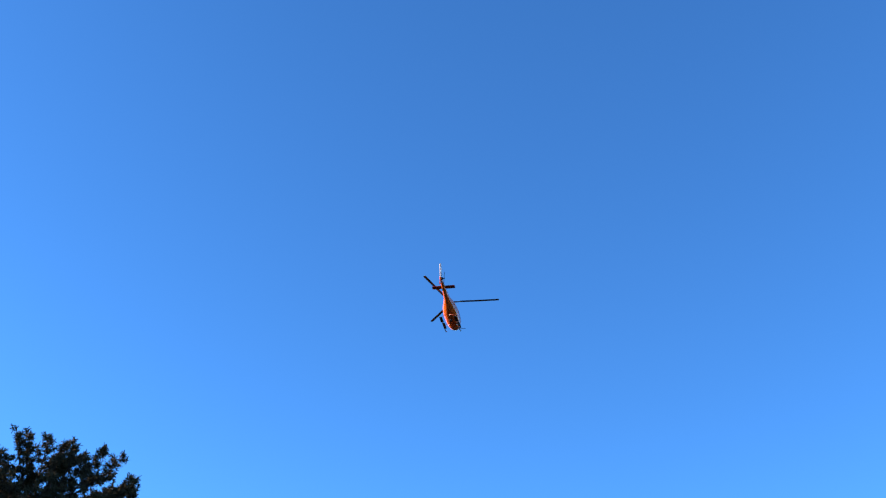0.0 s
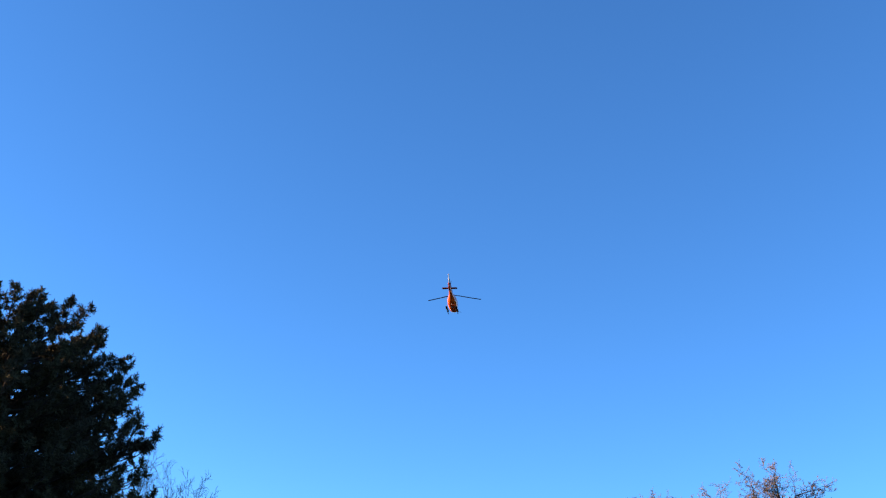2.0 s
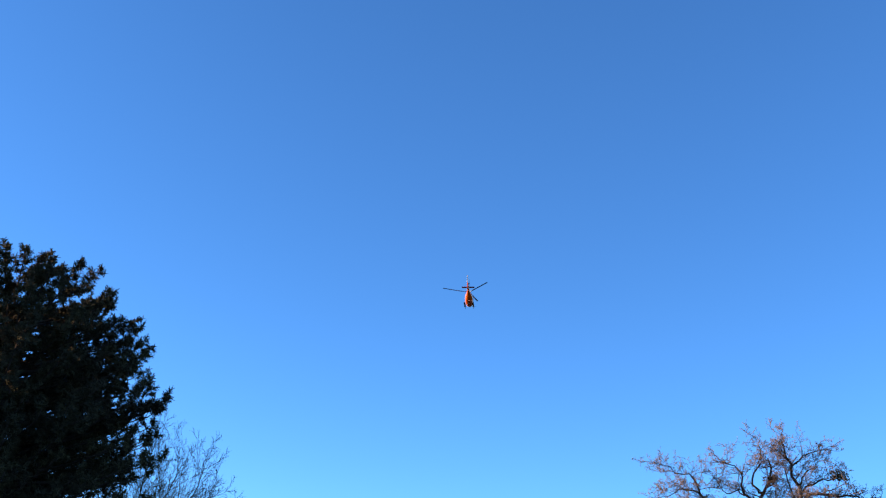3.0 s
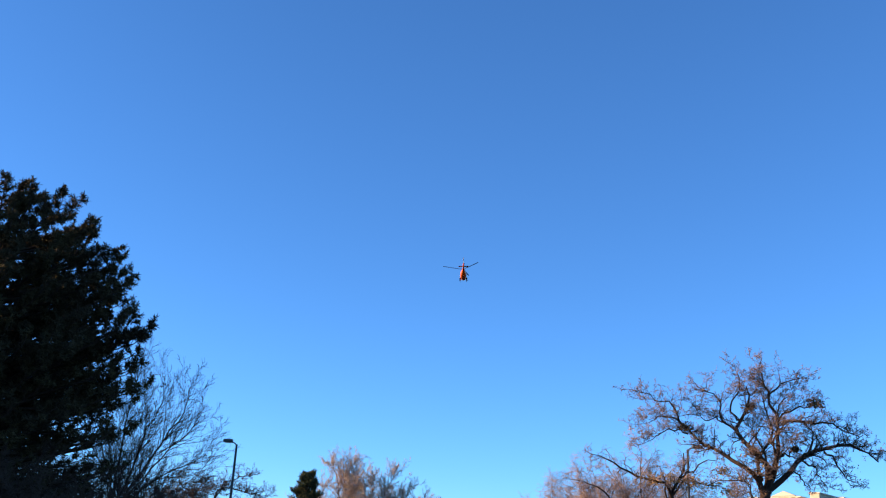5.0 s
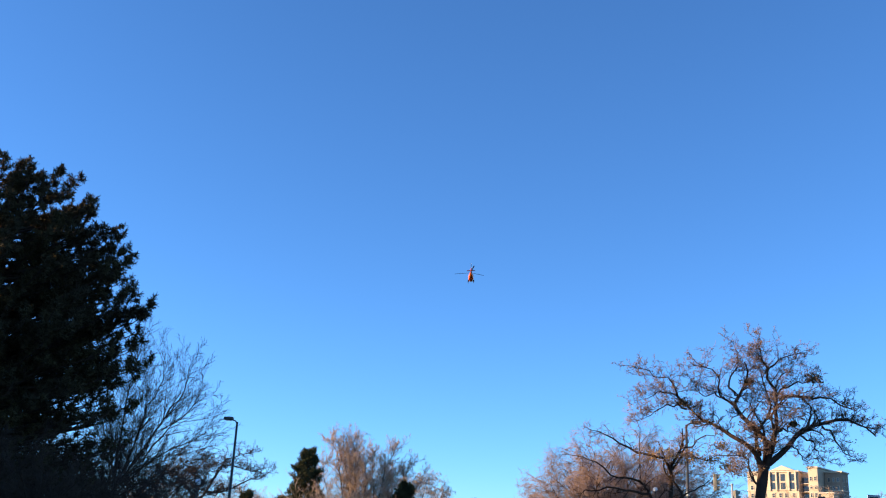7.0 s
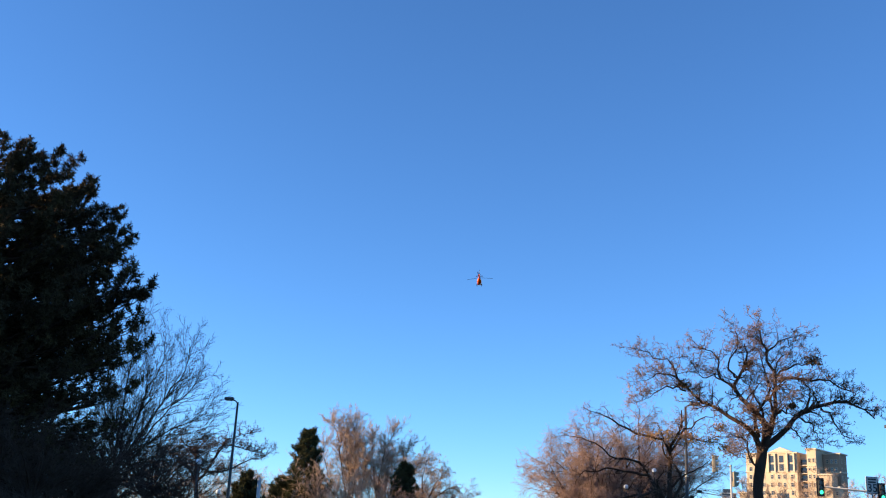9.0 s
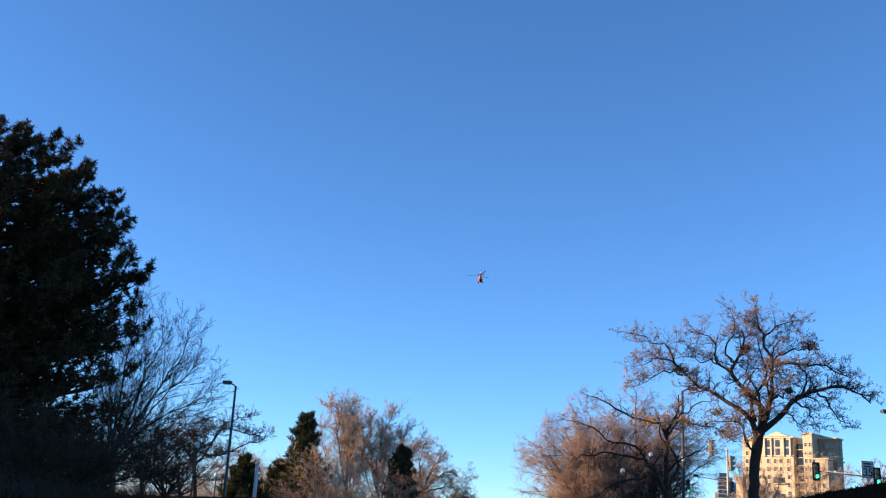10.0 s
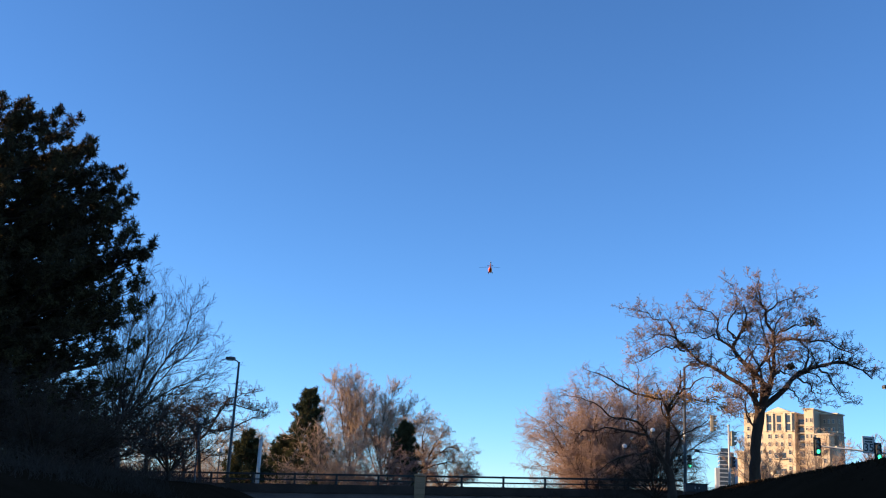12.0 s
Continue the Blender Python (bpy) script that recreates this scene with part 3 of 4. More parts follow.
# ---- traffic signals ----
def traffic_light(m, label, lit=2, body=BLACK, plate=True, scale=1.0):
    """Faces along -y; its origin is the middle of the head's back."""
    ob = thing("traffic_light", m, label, "traffic light", "traffic lights at the crossing")
    k = scale
    part("housing", boxed(0, -0.12 * k, 0, 0.36 * k, 0.22 * k, 1.08 * k, 0.03), body, ob)
    if plate:
        part("backplate", boxed(0, -0.1 * k, 0, 0.56 * k, 0.025, 1.32 * k, 0.01), BLACK, ob)
    for i in range(3):
        z = (0.36 - 0.36 * i) * k
        bm = bmesh.new()
        bmesh.ops.create_cone(bm, cap_ends=True, segments=16, radius1=0.145 * k, radius2=0.145 * k, depth=0.04, matrix=pose(0, -0.245 * k, z, 90))
        part("lens", bm, GREEN_ON if i == lit else GLASS, ob, "glowing green lens" if i == lit else "unlit dark lens")
        bm = bmesh.new()
        n = 14
        ring = []
        for j in range(n + 1):
            a = radians(-40 + 260 * j / n)
            c, s = math.cos(a) * 0.165 * k, math.sin(a) * 0.165 * k
            d = 0.27 * k * (0.55 + 0.45 * max(math.sin(a), 0))
            ring.append([bm.verts.new((c * q, -0.23 * k - e, z + s * q)) for q, e in ((1, 0), (1, d), (0.93, d), (0.93, 0))])
        for A, B in zip(ring, ring[1:]):
            for q in range(4):
                bm.faces.new((A[q], A[(q + 1) % 4], B[(q + 1) % 4], B[q]))
        part("visor", bm, body, ob)
    part("bracket", boxed(0, 0.03, 0, 0.12, 0.12, 0.3, 0.01), GREY_PAINT, ob)
    return ob


def signal_mast():
    z0 = STREET
    ob = thing("signal_mast", pose(40.5, 75.2, z0), "grey steel signal mast with a long level arm over the road", "signal mast")
    part("pole", tubed([(0, 0, -0.2), (0, 0, 5.6)], [0.17, 0.13], 12), GREY_PAINT, ob, smooth=True)
    part("arm", tubed([(0, 0, 4.15), (-6, 0, 4.28), (-12.35, 0, 4.62)], [0.11, 0.085, 0.055], 10), GREY_PAINT, ob, smooth=True)
    part("base_plate", boxed(0, 0, 0.03, 0.55, 0.55, 0.1, 0.02), GREY_PAINT, ob)


signal_mast()
traffic_light(pose(28.25, 75.08, 7.30, 0, 0, 0), "black traffic light on the mast arm showing green")
traffic_light(pose(32.72, 75.08, 7.15, 0, 0, 0), "black traffic light beside the road sign showing green")
traffic_light(pose(22.59, 90, 6.57, 0, 0, -8), "black traffic light across the crossing showing green", plate=False)
traffic_light(pose(17.93, 66, 7.75, 0, 0, 78), "tan traffic light seen from its side", lit=-1, body=SIGNAL_TAN, plate=False)


def side_signal_pole():
    z0 = STREET
    ob = thing("signal_pole", pose(21.75, 75, z0), "pale grey signal pole with side brackets and a thin arm", "signal pole")
    part("pole", tubed([(0, 0, -0.2), (0, 0, 5.75)], [0.085, 0.07], 12), GREY_PAINT, ob, smooth=True)
    part("cap", ball(bmesh.new(), (0, 0, 5.75), 0.11, 0.6), GREY_PAINT, ob, smooth=True)
    part("side_arm", tubed([(0, 0, 3.55), (-1.2, 0.1, 3.63), (-2.25, 0.2, 3.78)], [0.04, 0.035, 0.03], 8), GREY_PAINT, ob)
    part("camera_box", boxed(-2.3, 0.2, 3.8, 0.34, 0.2, 0.16, 0.03), BLACK, ob, "small dark camera box on the arm")


side_signal_pole()
traffic_light(pose(21.87, 75.0, 7.55, 0, 0, 95), "tan traffic light on the pole seen from its side", lit=-1, body=SIGNAL_TAN, plate=False)
traffic_light(pose(21.86, 75.0, 5.85, 0, 0, 85), "black traffic light low on the pole seen from its side", lit=-1, plate=False, scale=0.75)


def signal_bracket():
    ob = thing("signal_bracket", pose(16.29, 66, 6.95), "thin grey slanting bracket holding the tan traffic light", "signal bracket")
    part("arm", tubed([(0, 0, 0), (0.8, 0, 0.42), (1.70, 0, 0.85)], [0.045, 0.04, 0.035], 8), GREY_PAINT, ob, smooth=True)
    part("collar", tubed([(0, 0, -0.12), (0, 0, 0.12)], 0.12, 12), GREY_PAINT, ob)


signal_bracket()


def speed_sign():
    ob = thing("speed_sign", pose(32.05, 74.98, 7.62, 0, 0, 9), "white speed limit sign on the mast arm", "road sign")
    part("plate", boxed(0, 0, 0, 0.98, 0.03, 1.24, 0.01), SIGN_WHITE, ob)
    bm = bmesh.new()
    for cx, cz, sx, sz in ((0, 0.575, 0.9, 0.03), (0, -0.575, 0.9, 0.03), (0.435, 0, 0.03, 1.14), (-0.435, 0, 0.03, 1.14)):
        box(bm, cx, -0.02, cz, sx, 0.008, sz)
    part("border", bm, BLACK, ob)
    for z, w in ((0.42, 0.66), (0.22, 0.60)):
        part("writing_bar", boxed(0, -0.02, z, w, 0.008, 0.12), BLACK, ob)
    cu = bpy.data.curves.new("number", "FONT")
    cu.body, cu.size, cu.extrude, cu.align_x, cu.align_y = "35", 0.82, 0.004, "CENTER", "CENTER"
    cu.offset = 0.012
    cu.materials.append(BLACK)
    link("number", cu, ob, "black number 35", pose(0, -0.024, -0.22, 90))
    part("strap", boxed(0, 0.06, -0.6, 0.1, 0.08, 0.3, 0.01), GREY_PAINT, ob)
    part("stub", tubed([(0, 0.1, -0.4), (0, 0.1, -1.0)], 0.04, 8), GREY_PAINT, ob)


speed_sign()


def utility_cabinet():
    ob = thing("utility_cabinet", pose(13.6, 53, ground_z(13.6, 53)), "dark painted roadside utility cabinet at the bridge end", "cabinet")
    part("plinth", boxed(0, 0, 0.0, 1.2, 0.7, 0.16, 0.02), CONCRETE, ob)
    body = part("body", boxed(0, 0, 0.26, 1.1, 0.6, 0.4, 0.03), BLACK, ob)
    part("lid", boxed(0, 0, 0.485, 1.18, 0.66, 0.05, 0.02), BLACK, ob)
    for x in (-0.27, 0.27):
        door = part("door", boxed(x, -0.31, 0.26, 0.5, 0.025, 0.34, 0.01), BLACK, body)
        part("handle", boxed(x - 0.17 * (1 if x > 0 else -1), -0.335, 0.28, 0.03, 0.03, 0.1, 0.008), STEEL, door)


utility_cabinet()


# ---- the apartment building ----
def window_maker(parent, w, h, n_bars=1):
    cache = []

    def put(x, y, z, turn=0):
        if not cache:
            bm = bmesh.new()
            for cx, cz, sx, sz in ((0, h / 2, w + 0.24, 0.16), (0, -h / 2, w + 0.36, 0.2), (-w / 2, 0, 0.14, h), (w / 2, 0, 0.14, h), (0, 0.05, w, 0.09)):
                box(bm, cx, -0.06, cz, sx, 0.2, sz)
            win = part("window", bm, TRIM_STONE, parent, m=pose(x, y, z, 0, 0, turn))
            pane = part("pane", boxed(0, 0.0, 0, w, 0.08, h), PANE, win)
            cache.extend((win.data, pane.data))
        else:
            win = link("window", cache[0], parent, m=pose(x, y, z, 0, 0, turn))
            link("pane", cache[1], win)
    return put


def apartment_building():
    b = thing("apartment_building", pose(131.8, 433, 0, 0, 0, -42), "cream stone apartment building with pediment, in warm sun", "building")
    S = 3.25

    def block(name, x0, x1, y0, y1, z1, mat=STUCCO, cornice=True):
        part(name, boxed((x0 + x1) / 2, (y0 + y1) / 2, (z1 + STREET) / 2, x1 - x0, y1 - y0, z1 - STREET + 0.6), mat, b)
        part("roof", boxed((x0 + x1) / 2, (y0 + y1) / 2, z1 + 0.45, x1 - x0 - 0.8, y1 - y0 - 0.8, 0.3), ROOF, b)
        if cornice:
            part("cornice", boxed((x0 + x1) / 2, (y0 + y1) / 2, z1 + 0.1, x1 - x0 + 1.0, y1 - y0 + 1.0, 0.6, 0.15), TRIM_STONE, b)
            part("band_course", boxed((x0 + x1) / 2, (y0 + y1) / 2, z1 - 7.3, x1 - x0 + 0.5, y1 - y0 + 0.5, 0.4, 0.1), TRIM_STONE, b)
    block("main_wing", 0.4, 22.4, 0, 18, 46.6)
    block("recessed_wing", 22.4, 26.4, 3.5, 18, 46.0)
    block("corner_bay", 26.4, 30.2, 0.4, 18, 48.0)
    block("side_wing", 30.2, 36.0, 1.0, 18, 37.8)
    # the rear tower's shade is deepened by its darker wall colour
    block("rear_tower", 30.4, 37.4, 7.0, 14, 46.6, SHADED_STUCCO)
    block("low_side_wing", 36.0, 38.0, 3.0, 7.0, 33.0)
    block("podium", -2.4, 0.4, -1.0, 14, 30.5)
    # pediment over the middle of the front
    bm = bmesh.new()
    pr = [(10.6, 47.1), (21.0, 47.1), (15.8, 49.1)]
    A = [bm.verts.new((x, -0.7, z)) for x, z in pr]
    B = [bm.verts.new((x, 3.0, z)) for x, z in pr]
    bm.faces.new(A)
    bm.faces.new(B[::-1])
    for k in range(3):
        bm.faces.new((A[k], A[(k + 1) % 3], B[(k + 1) % 3], B[k]))
    part("pediment", bm, TRIM_STONE, b, "shallow triangular pediment")
    for x in (10.3, 13.2, 18.4, 21.3):
        part("pilaster", boxed(x, -0.35, 42.8, 0.7, 0.7, 7.6, 0.05), TRIM_STONE, b)
    # flat dark panels carry the shadow of tall openings in their colour
    for z in (41.0, 44.5):
        for x in (11.75, 15.8, 19.85):
            part("loggia_shade", boxed(x, -0.03, z - 0.2, 1.9, 0.12, 2.8), PANE, b, "flat dark panel painted as a shadowed tall opening")
    win = window_maker(b, 1.25, 1.75)
    small = window_maker(b, 0.9, 1.6)
    for fl in range(13):
        z = 4.6 + S * fl
        cols = (2.4, 5.2, 7.9, 11.6, 14.6, 17.0, 20.2) if z < 38 else (2.4, 5.2, 7.9)
        for x in cols:
            if 13.5 < x < 18 and 20 < z < 31:
                continue
            (win if x not in (5.2, 7.9) else small)(x, -0.05, z)
        for x in (27.4, 29.2):
            small(x, 0.35, z)
        if z < 36:
            for x in (31.8, 34.2):
                win(x, 0.95, z)
        if z < 31:
            for x in (37.0,):
                small(x, 2.95, z)
        if z > 38.5:
            for x in (32.2, 34.0, 35.8):
                small(x, 6.95, z)
        for y in (8.8, 11.8):
            small(37.45, y, z, 90)
    # balconies: two on the front, a stack in the recess
    rail_w = {}
    for x, y, z, w in [(16.0, -0.6, 21.5, 6.2), (16.0, -0.6, 28.0, 6.2)] + [(24.4, 2.2, 6.0 + S * k, 3.8) for k in range(12)]:
        bal = part("balcony", boxed(x, y, z, w, 1.6, 0.25), TRIM_STONE, b)
        bm = boxed(x, y - 0.75, z + 1.05, w, 0.08, 0.1)
        for k in range(int(w / 0.35)):
            box(bm, x - w / 2 + 0.2 + 0.35 * k, y - 0.75, z + 0.6, 0.06, 0.06, 0.95)
        part("railing", bm, BLACK, bal)
        part("balcony_door", boxed(x, y + 0.72 if y > 0 else 0.0, z + 1.3, w * 0.8, 0.2, 2.3), PANE, bal)


apartment_building()


def far_tower():
    t = thing("office_tower", pose(258, 900, 0, 0, 0, -12), "far pale tower with dark banded glass", "building")
    for x, w, h, d, mat in ((-7.6, 3, 47, 20, TOWER_WALL), (0, 12, 60, 24, TOWER_GLASS), (10.5, 8, 56, 18, TOWER_BLUE)):
        blk = part("tower_block", boxed(x, 0, h / 2, w, d, h), mat, t)
        if w > 10:
            for k in range(17):
                part("floor_slab", boxed(x - 1.2, -0.3, 4 + 3.5 * k, w - 2, d + 0.8, 0.8), TOWER_WALL, blk)
            part("plant_room", boxed(x - 1, 0, h + 2, w * 0.6, d * 0.5, 4), TOWER_GLASS, t)


far_tower()

# ---- the big pine ----
def crown(z, az):
    """Broad crown with a round shoulder and a wide skirt; on the open side a hollow over the longest boughs."""
    knots = ((0, 3.9), (2.0, 4.6), (4.2, 4.8), (5.2, 4.9), (6.2, 4.7), (7.2, 4.3), (7.8, 4.3), (8.4, 4.1), (8.9, 3.75), (9.5, 3.5), (10.0, 3.2), (10.3, 2.8), (10.6, 1.9), (11.0, 0.8))
    r = float(np.interp(z, [k[0] for k in knots], [k[1] for k in knots]))
    open_side = abs((az + 180) % 360 - 180) < 60
    return r * (0.72 if open_side and 6.35 < z < 6.95 else 1.0)


pine_tree(pose(-14.3, 30.3, ground_z(-14.3, 30.3)), 11, 10.4, crown, 0.27, 0.26, 11,
          "large dark green pine with dense rounded crown on the bank", 0.13, 17, 0.0115, NEEDLE, rise=(0.40, 0.05), knobs=6, sprays=7, clump=0.26, thin=(0.72, 0.0), loose=0.8, vary=0.74,
          long=((6.42, -6, 5.1), (6.3, -16, 4.9), (6.33, 8, 4.7), (6.4, 0, 5.0), (6.38, -10, 5.0), (6.2, -3, 4.7), (6.15, -12, 4.6), (4.9, 2, 5.0), (4.5, -14, 5.0), (7.4, -4, 4.2), (7.3, -14, 4.1), (8.0, 4, 4.1)))

CONE = lambda h, r: (lambda z, az: r * max(1.04 - z / h, 0.03) ** 0.65)
for x, y, h, r, sd in ((-12.3, 100, 10.2, 3.6, 21), (-2.8, 101, 7.4, 2.5, 22), (-15.6, 87, 4.5, 2.6, 23), (-14.6, 102, 5.6, 3.0, 24)):
    pine_tree(pose(x, y, ground_z(x, y)), sd, h, CONE(h, r), 0.16, 0.38, 8, "dark green conifer among bare trees", 0.24, 14, 0.017, NEEDLE_BLUE, rise=(0.75, 0.1), knobs=3, sprays=4, clump=0.4, thin=(0.1, 0.0), loose=0.8, vary=0.5)

# ---- the spreading bare tree on the bank ----
#        children, length, angle, gnarl, lift, first, thin
WEEPY = {1: (12, 0.42, 44, 0.12, 0.0, 0.12, 0.5), 2: (9, 0.5, 42, 0.13, -0.10, 0.1, 0.55), 3: (7, 0.6, 40, 0.12, -0.35, 0.08, 0.6), 4: (4, 0.6, 32, 0.1, -0.4, 0.15, 0.6)}
BROOM = {1: (12, 0.36, 36, 0.10, 0.2, 0.1, 0.45), 2: (8, 0.5, 36, 0.11, 0.25, 0.1, 0.55), 3: (8, 0.55, 36, 0.1, 0.2, 0.08, 0.6), 4: (4, 0.6, 32, 0.1, 0.1, 0.15, 0.6)}
ROUND = {1: (10, 0.45, 46, 0.13, 0.08, 0.15, 0.5), 2: (8, 0.5, 44, 0.14, 0.05, 0.1, 0.55), 3: (7, 0.55, 42, 0.13, 0.0, 0.1, 0.6), 4: (3, 0.6, 36, 0.12, 0.0, 0.15, 0.6)}
SHRUB = {1: (9, 0.45, 42, 0.13, 0.12, 0.1, 0.5), 2: (8, 0.5, 42, 0.14, 0.1, 0.1, 0.6), 3: (8, 0.55, 40, 0.13, 0.05, 0.1, 0.6)}

#          twigs a metre, length, angle, gnarl, lift, first, thin; then children, length, angle, gnarl, lift, first, thin
KNOBBLY = ((6.0, 1.15, 58, 0.30, 0.30, 0.12, 0.36), (6, 0.50, 55, 0.30, 0.15, 0.12, 0.6), (5, 0.52, 50, 0.28, 0.1, 0.15, 0.65), (3, 0.55, 48, 0.2, 0.05, 0.2, 0.7))
FANNED = ((6.5, 1.9, 32, 0.09, 0.22, 0.08, 0.5), (6, 0.42, 34, 0.10, 0.15, 0.12, 0.6), (5, 0.5, 36, 0.10, 0.1, 0.12, 0.65))
PLUMED = ((4.5, 2.3, 38, 0.11, 0.22, 0.12, 0.42), (8, 0.42, 34, 0.11, 0.2, 0.1, 0.6), (7, 0.5, 36, 0.11, 0.12, 0.1, 0.65), (4, 0.6, 34, 0.1, 0.05, 0.15, 0.7))
TRAILING = ((5.5, 1.5, 55, 0.20, -0.15, 0.12, 0.42), (6, 0.55, 48, 0.18, -0.45, 0.1, 0.6), (5, 0.6, 42, 0.15, -0.7, 0.1, 0.65), (3, 0.6, 36, 0.12, -0.5, 0.15, 0.7))
TRAILED = ((3.4, 1.0, 55, 0.24, -0.05, 0.2, 0.40), (4, 0.55, 48, 0.2, -0.3, 0.15, 0.6), (4, 0.6, 42, 0.18, -0.5, 0.15, 0.65), (2, 0.6, 36, 0.12, -0.4, 0.15, 0.7))


def spreading_tree():
    limbs = []

    def limb(r, *bends):
        limbs.append((r, bends))
    # the long limb on the sun's side with its three ends, and a low branch beneath it
    limb(0.155, (0.3, 4.1), (0.1, 4.7), (-0.2, 5.1), (-0.7, 5.5), (-1.3, 6.0), (-1.8, 6.4), (-2.4, 6.7), (-3.0, 7.2), (-3.3, 7.4))
    limb(0.055, (-3.0, 7.2), (-3.5, 7.6), (-3.9, 8.0), (-4.1, 8.6), (-4.7, 8.5), (-5.1, 8.7), (-5.4, 8.9), (-5.8, 9.0))
    limb(0.055, (-3.3, 7.3), (-3.8, 7.7), (-4.5, 7.8), (-5.1, 7.6), (-5.7, 7.3))
    limb(0.045, (-3.2, 7.1), (-3.9, 7.2), (-4.7, 7.0), (-5.2, 6.6), (-5.9, 6.2))
    limb(0.055, (0.1, 3.4), (-0.3, 3.9), (-0.5, 4.5), (-0.8, 4.8), (-1.6, 4.8), (-2.4, 4.6), (-3.1, 4.7))
    # the second limb, forked high up
    limb(0.15, (0.6, 4.9), (0.4, 5.6), (0.0, 6.1), (-0.4, 6.6), (-0.7, 7.2), (-0.7, 7.6), (-0.5, 8.0), (-0.3, 8.5), (-0.2, 9.0), (-0.4, 9.5))
    limb(0.065, (-0.7, 7.3), (-1.1, 7.7), (-1.4, 8.0), (-1.5, 8.5), (-1.7, 8.9), (-2.2, 9.2), (-2.6, 9.4), (-3.0, 9.6))
    limb(0.065, (-0.6, 7.9), (-0.9, 8.1), (-1.1, 8.6), (-0.8, 9.2), (-0.7, 9.8), (-0.8, 10.6))
    limb(0.045, (-1.2, 7.8), (-1.7, 8.0), (-2.2, 7.9), (-2.6, 8.1), (-3.0, 8.5))
    # the leader
    limb(0.155, (0.5, 4.3), (0.7, 5.3), (0.9, 6.2), (1.0, 7.0), (1.2, 7.8), (1.2, 8.1))
    limb(0.085, (1.2, 8.0), (0.9, 8.6), (0.8, 9.2), (0.7, 9.8), (0.5, 10.4), (0.7, 11.2))
    limb(0.045, (0.7, 9.6), (0.3, 9.9), (-0.2, 10.1))
    limb(0.065, (1.2, 7.9), (1.6, 8.3), (2.2, 8.6), (2.8, 8.7), (3.5, 9.0))
    limb(0.085, (1.3, 7.7), (1.9, 7.9), (2.5, 7.9), (3.2, 7.8), (3.9, 7.9), (4.4, 7.7), (5.0, 7.5), (5.4, 7.4))
    limb(0.055, (0.8, 9.1), (1.2, 9.5), (1.7, 9.9), (2.3, 10.1), (2.8, 10.1))
    limb(0.045, (1.2, 8.1), (1.4, 8.8), (1.9, 9.2), (2.1, 9.7))
    limb(0.065, (0.9, 5.9), (1.4, 6.2), (1.9, 6.6), (1.7, 6.9))
    # the limb on the shaded side, with a hook upwards and hanging ends
    limb(0.155, (0.6, 4.5), (1.2, 5.0), (1.7, 5.5), (2.1, 6.0), (2.7, 6.4), (3.4, 6.6), (3.9, 6.8), (4.6, 6.9), (5.2, 6.7), (5.8, 6.6), (6.4, 6.2))
    limb(0.085, (2.2, 6.0), (2.6, 6.4), (2.9, 6.9), (2.8, 7.4), (2.4, 7.8))
    limb(0.045, (1.7, 5.5), (2.1, 5.2), (2.4, 4.8), (2.6, 4.3))
    limb(0.055, (2.3, 6.0), (2.9, 5.7), (3.2, 5.2), (3.5, 4.6))
    limb(0.055, (3.4, 6.5), (3.9, 6.1), (4.2, 5.5), (4.5, 5.1), (5.4, 4.9))
    z0 = ground_z(15.7, 50)
    shaped_tree(pose(15.7, 50, STREET), 3, "spreading bare tree with dark bark and a few dry leaves", [(0.0, z0 - STREET), (0.05, 1.4), (0.1, 2.5), (0.4, 4.5)], 0.255, limbs,
                KNOBBLY, BARK_DARK, BARK_OAK, depth=0.9, partners=5, leaves=500, nests=((-3.3, 7.35, 0.42), (-0.2, 8.5, 0.30), (3.0, 8.8, 0.42), (1.9, 6.5, 0.25)), group="")


spreading_tree()

# ---- the other bare trees ----
def limbs_round(rng, n, z, rise, length, r, gnarl, lift, spread=0.25):
    return [(z * rng.uniform(0.7, 1), 360 * (i + rng.uniform(-0.3, 0.3)) / n, min(rise * rng.uniform(0.45, 1.45), 86), length * rng.uniform(1 - spread, 1 + spread * 0.5), r * rng.uniform(0.7, 1.1), gnarl, lift) for i in range(n)]


def stand(x, y, seed, label, n, fork, rise, length, r, spec, levels, bark, twig, lift=0.0, leaves=0, trunk=None, gnarl=0.09, group="bare trees along the road"):
    rng = np.random.default_rng(seed + 500)
    bare_tree(pose(x, y, ground_z(x, y) - 0.05, 0, 0, seed * 37 % 360), seed, label, limbs_round(rng, n, fork, rise, length, r, gnarl, lift), fork,
              trunk or r * 1.7, spec, levels, bark, twig, leaves=leaves, group=group, least=0.0064 + 0.00005 * y)


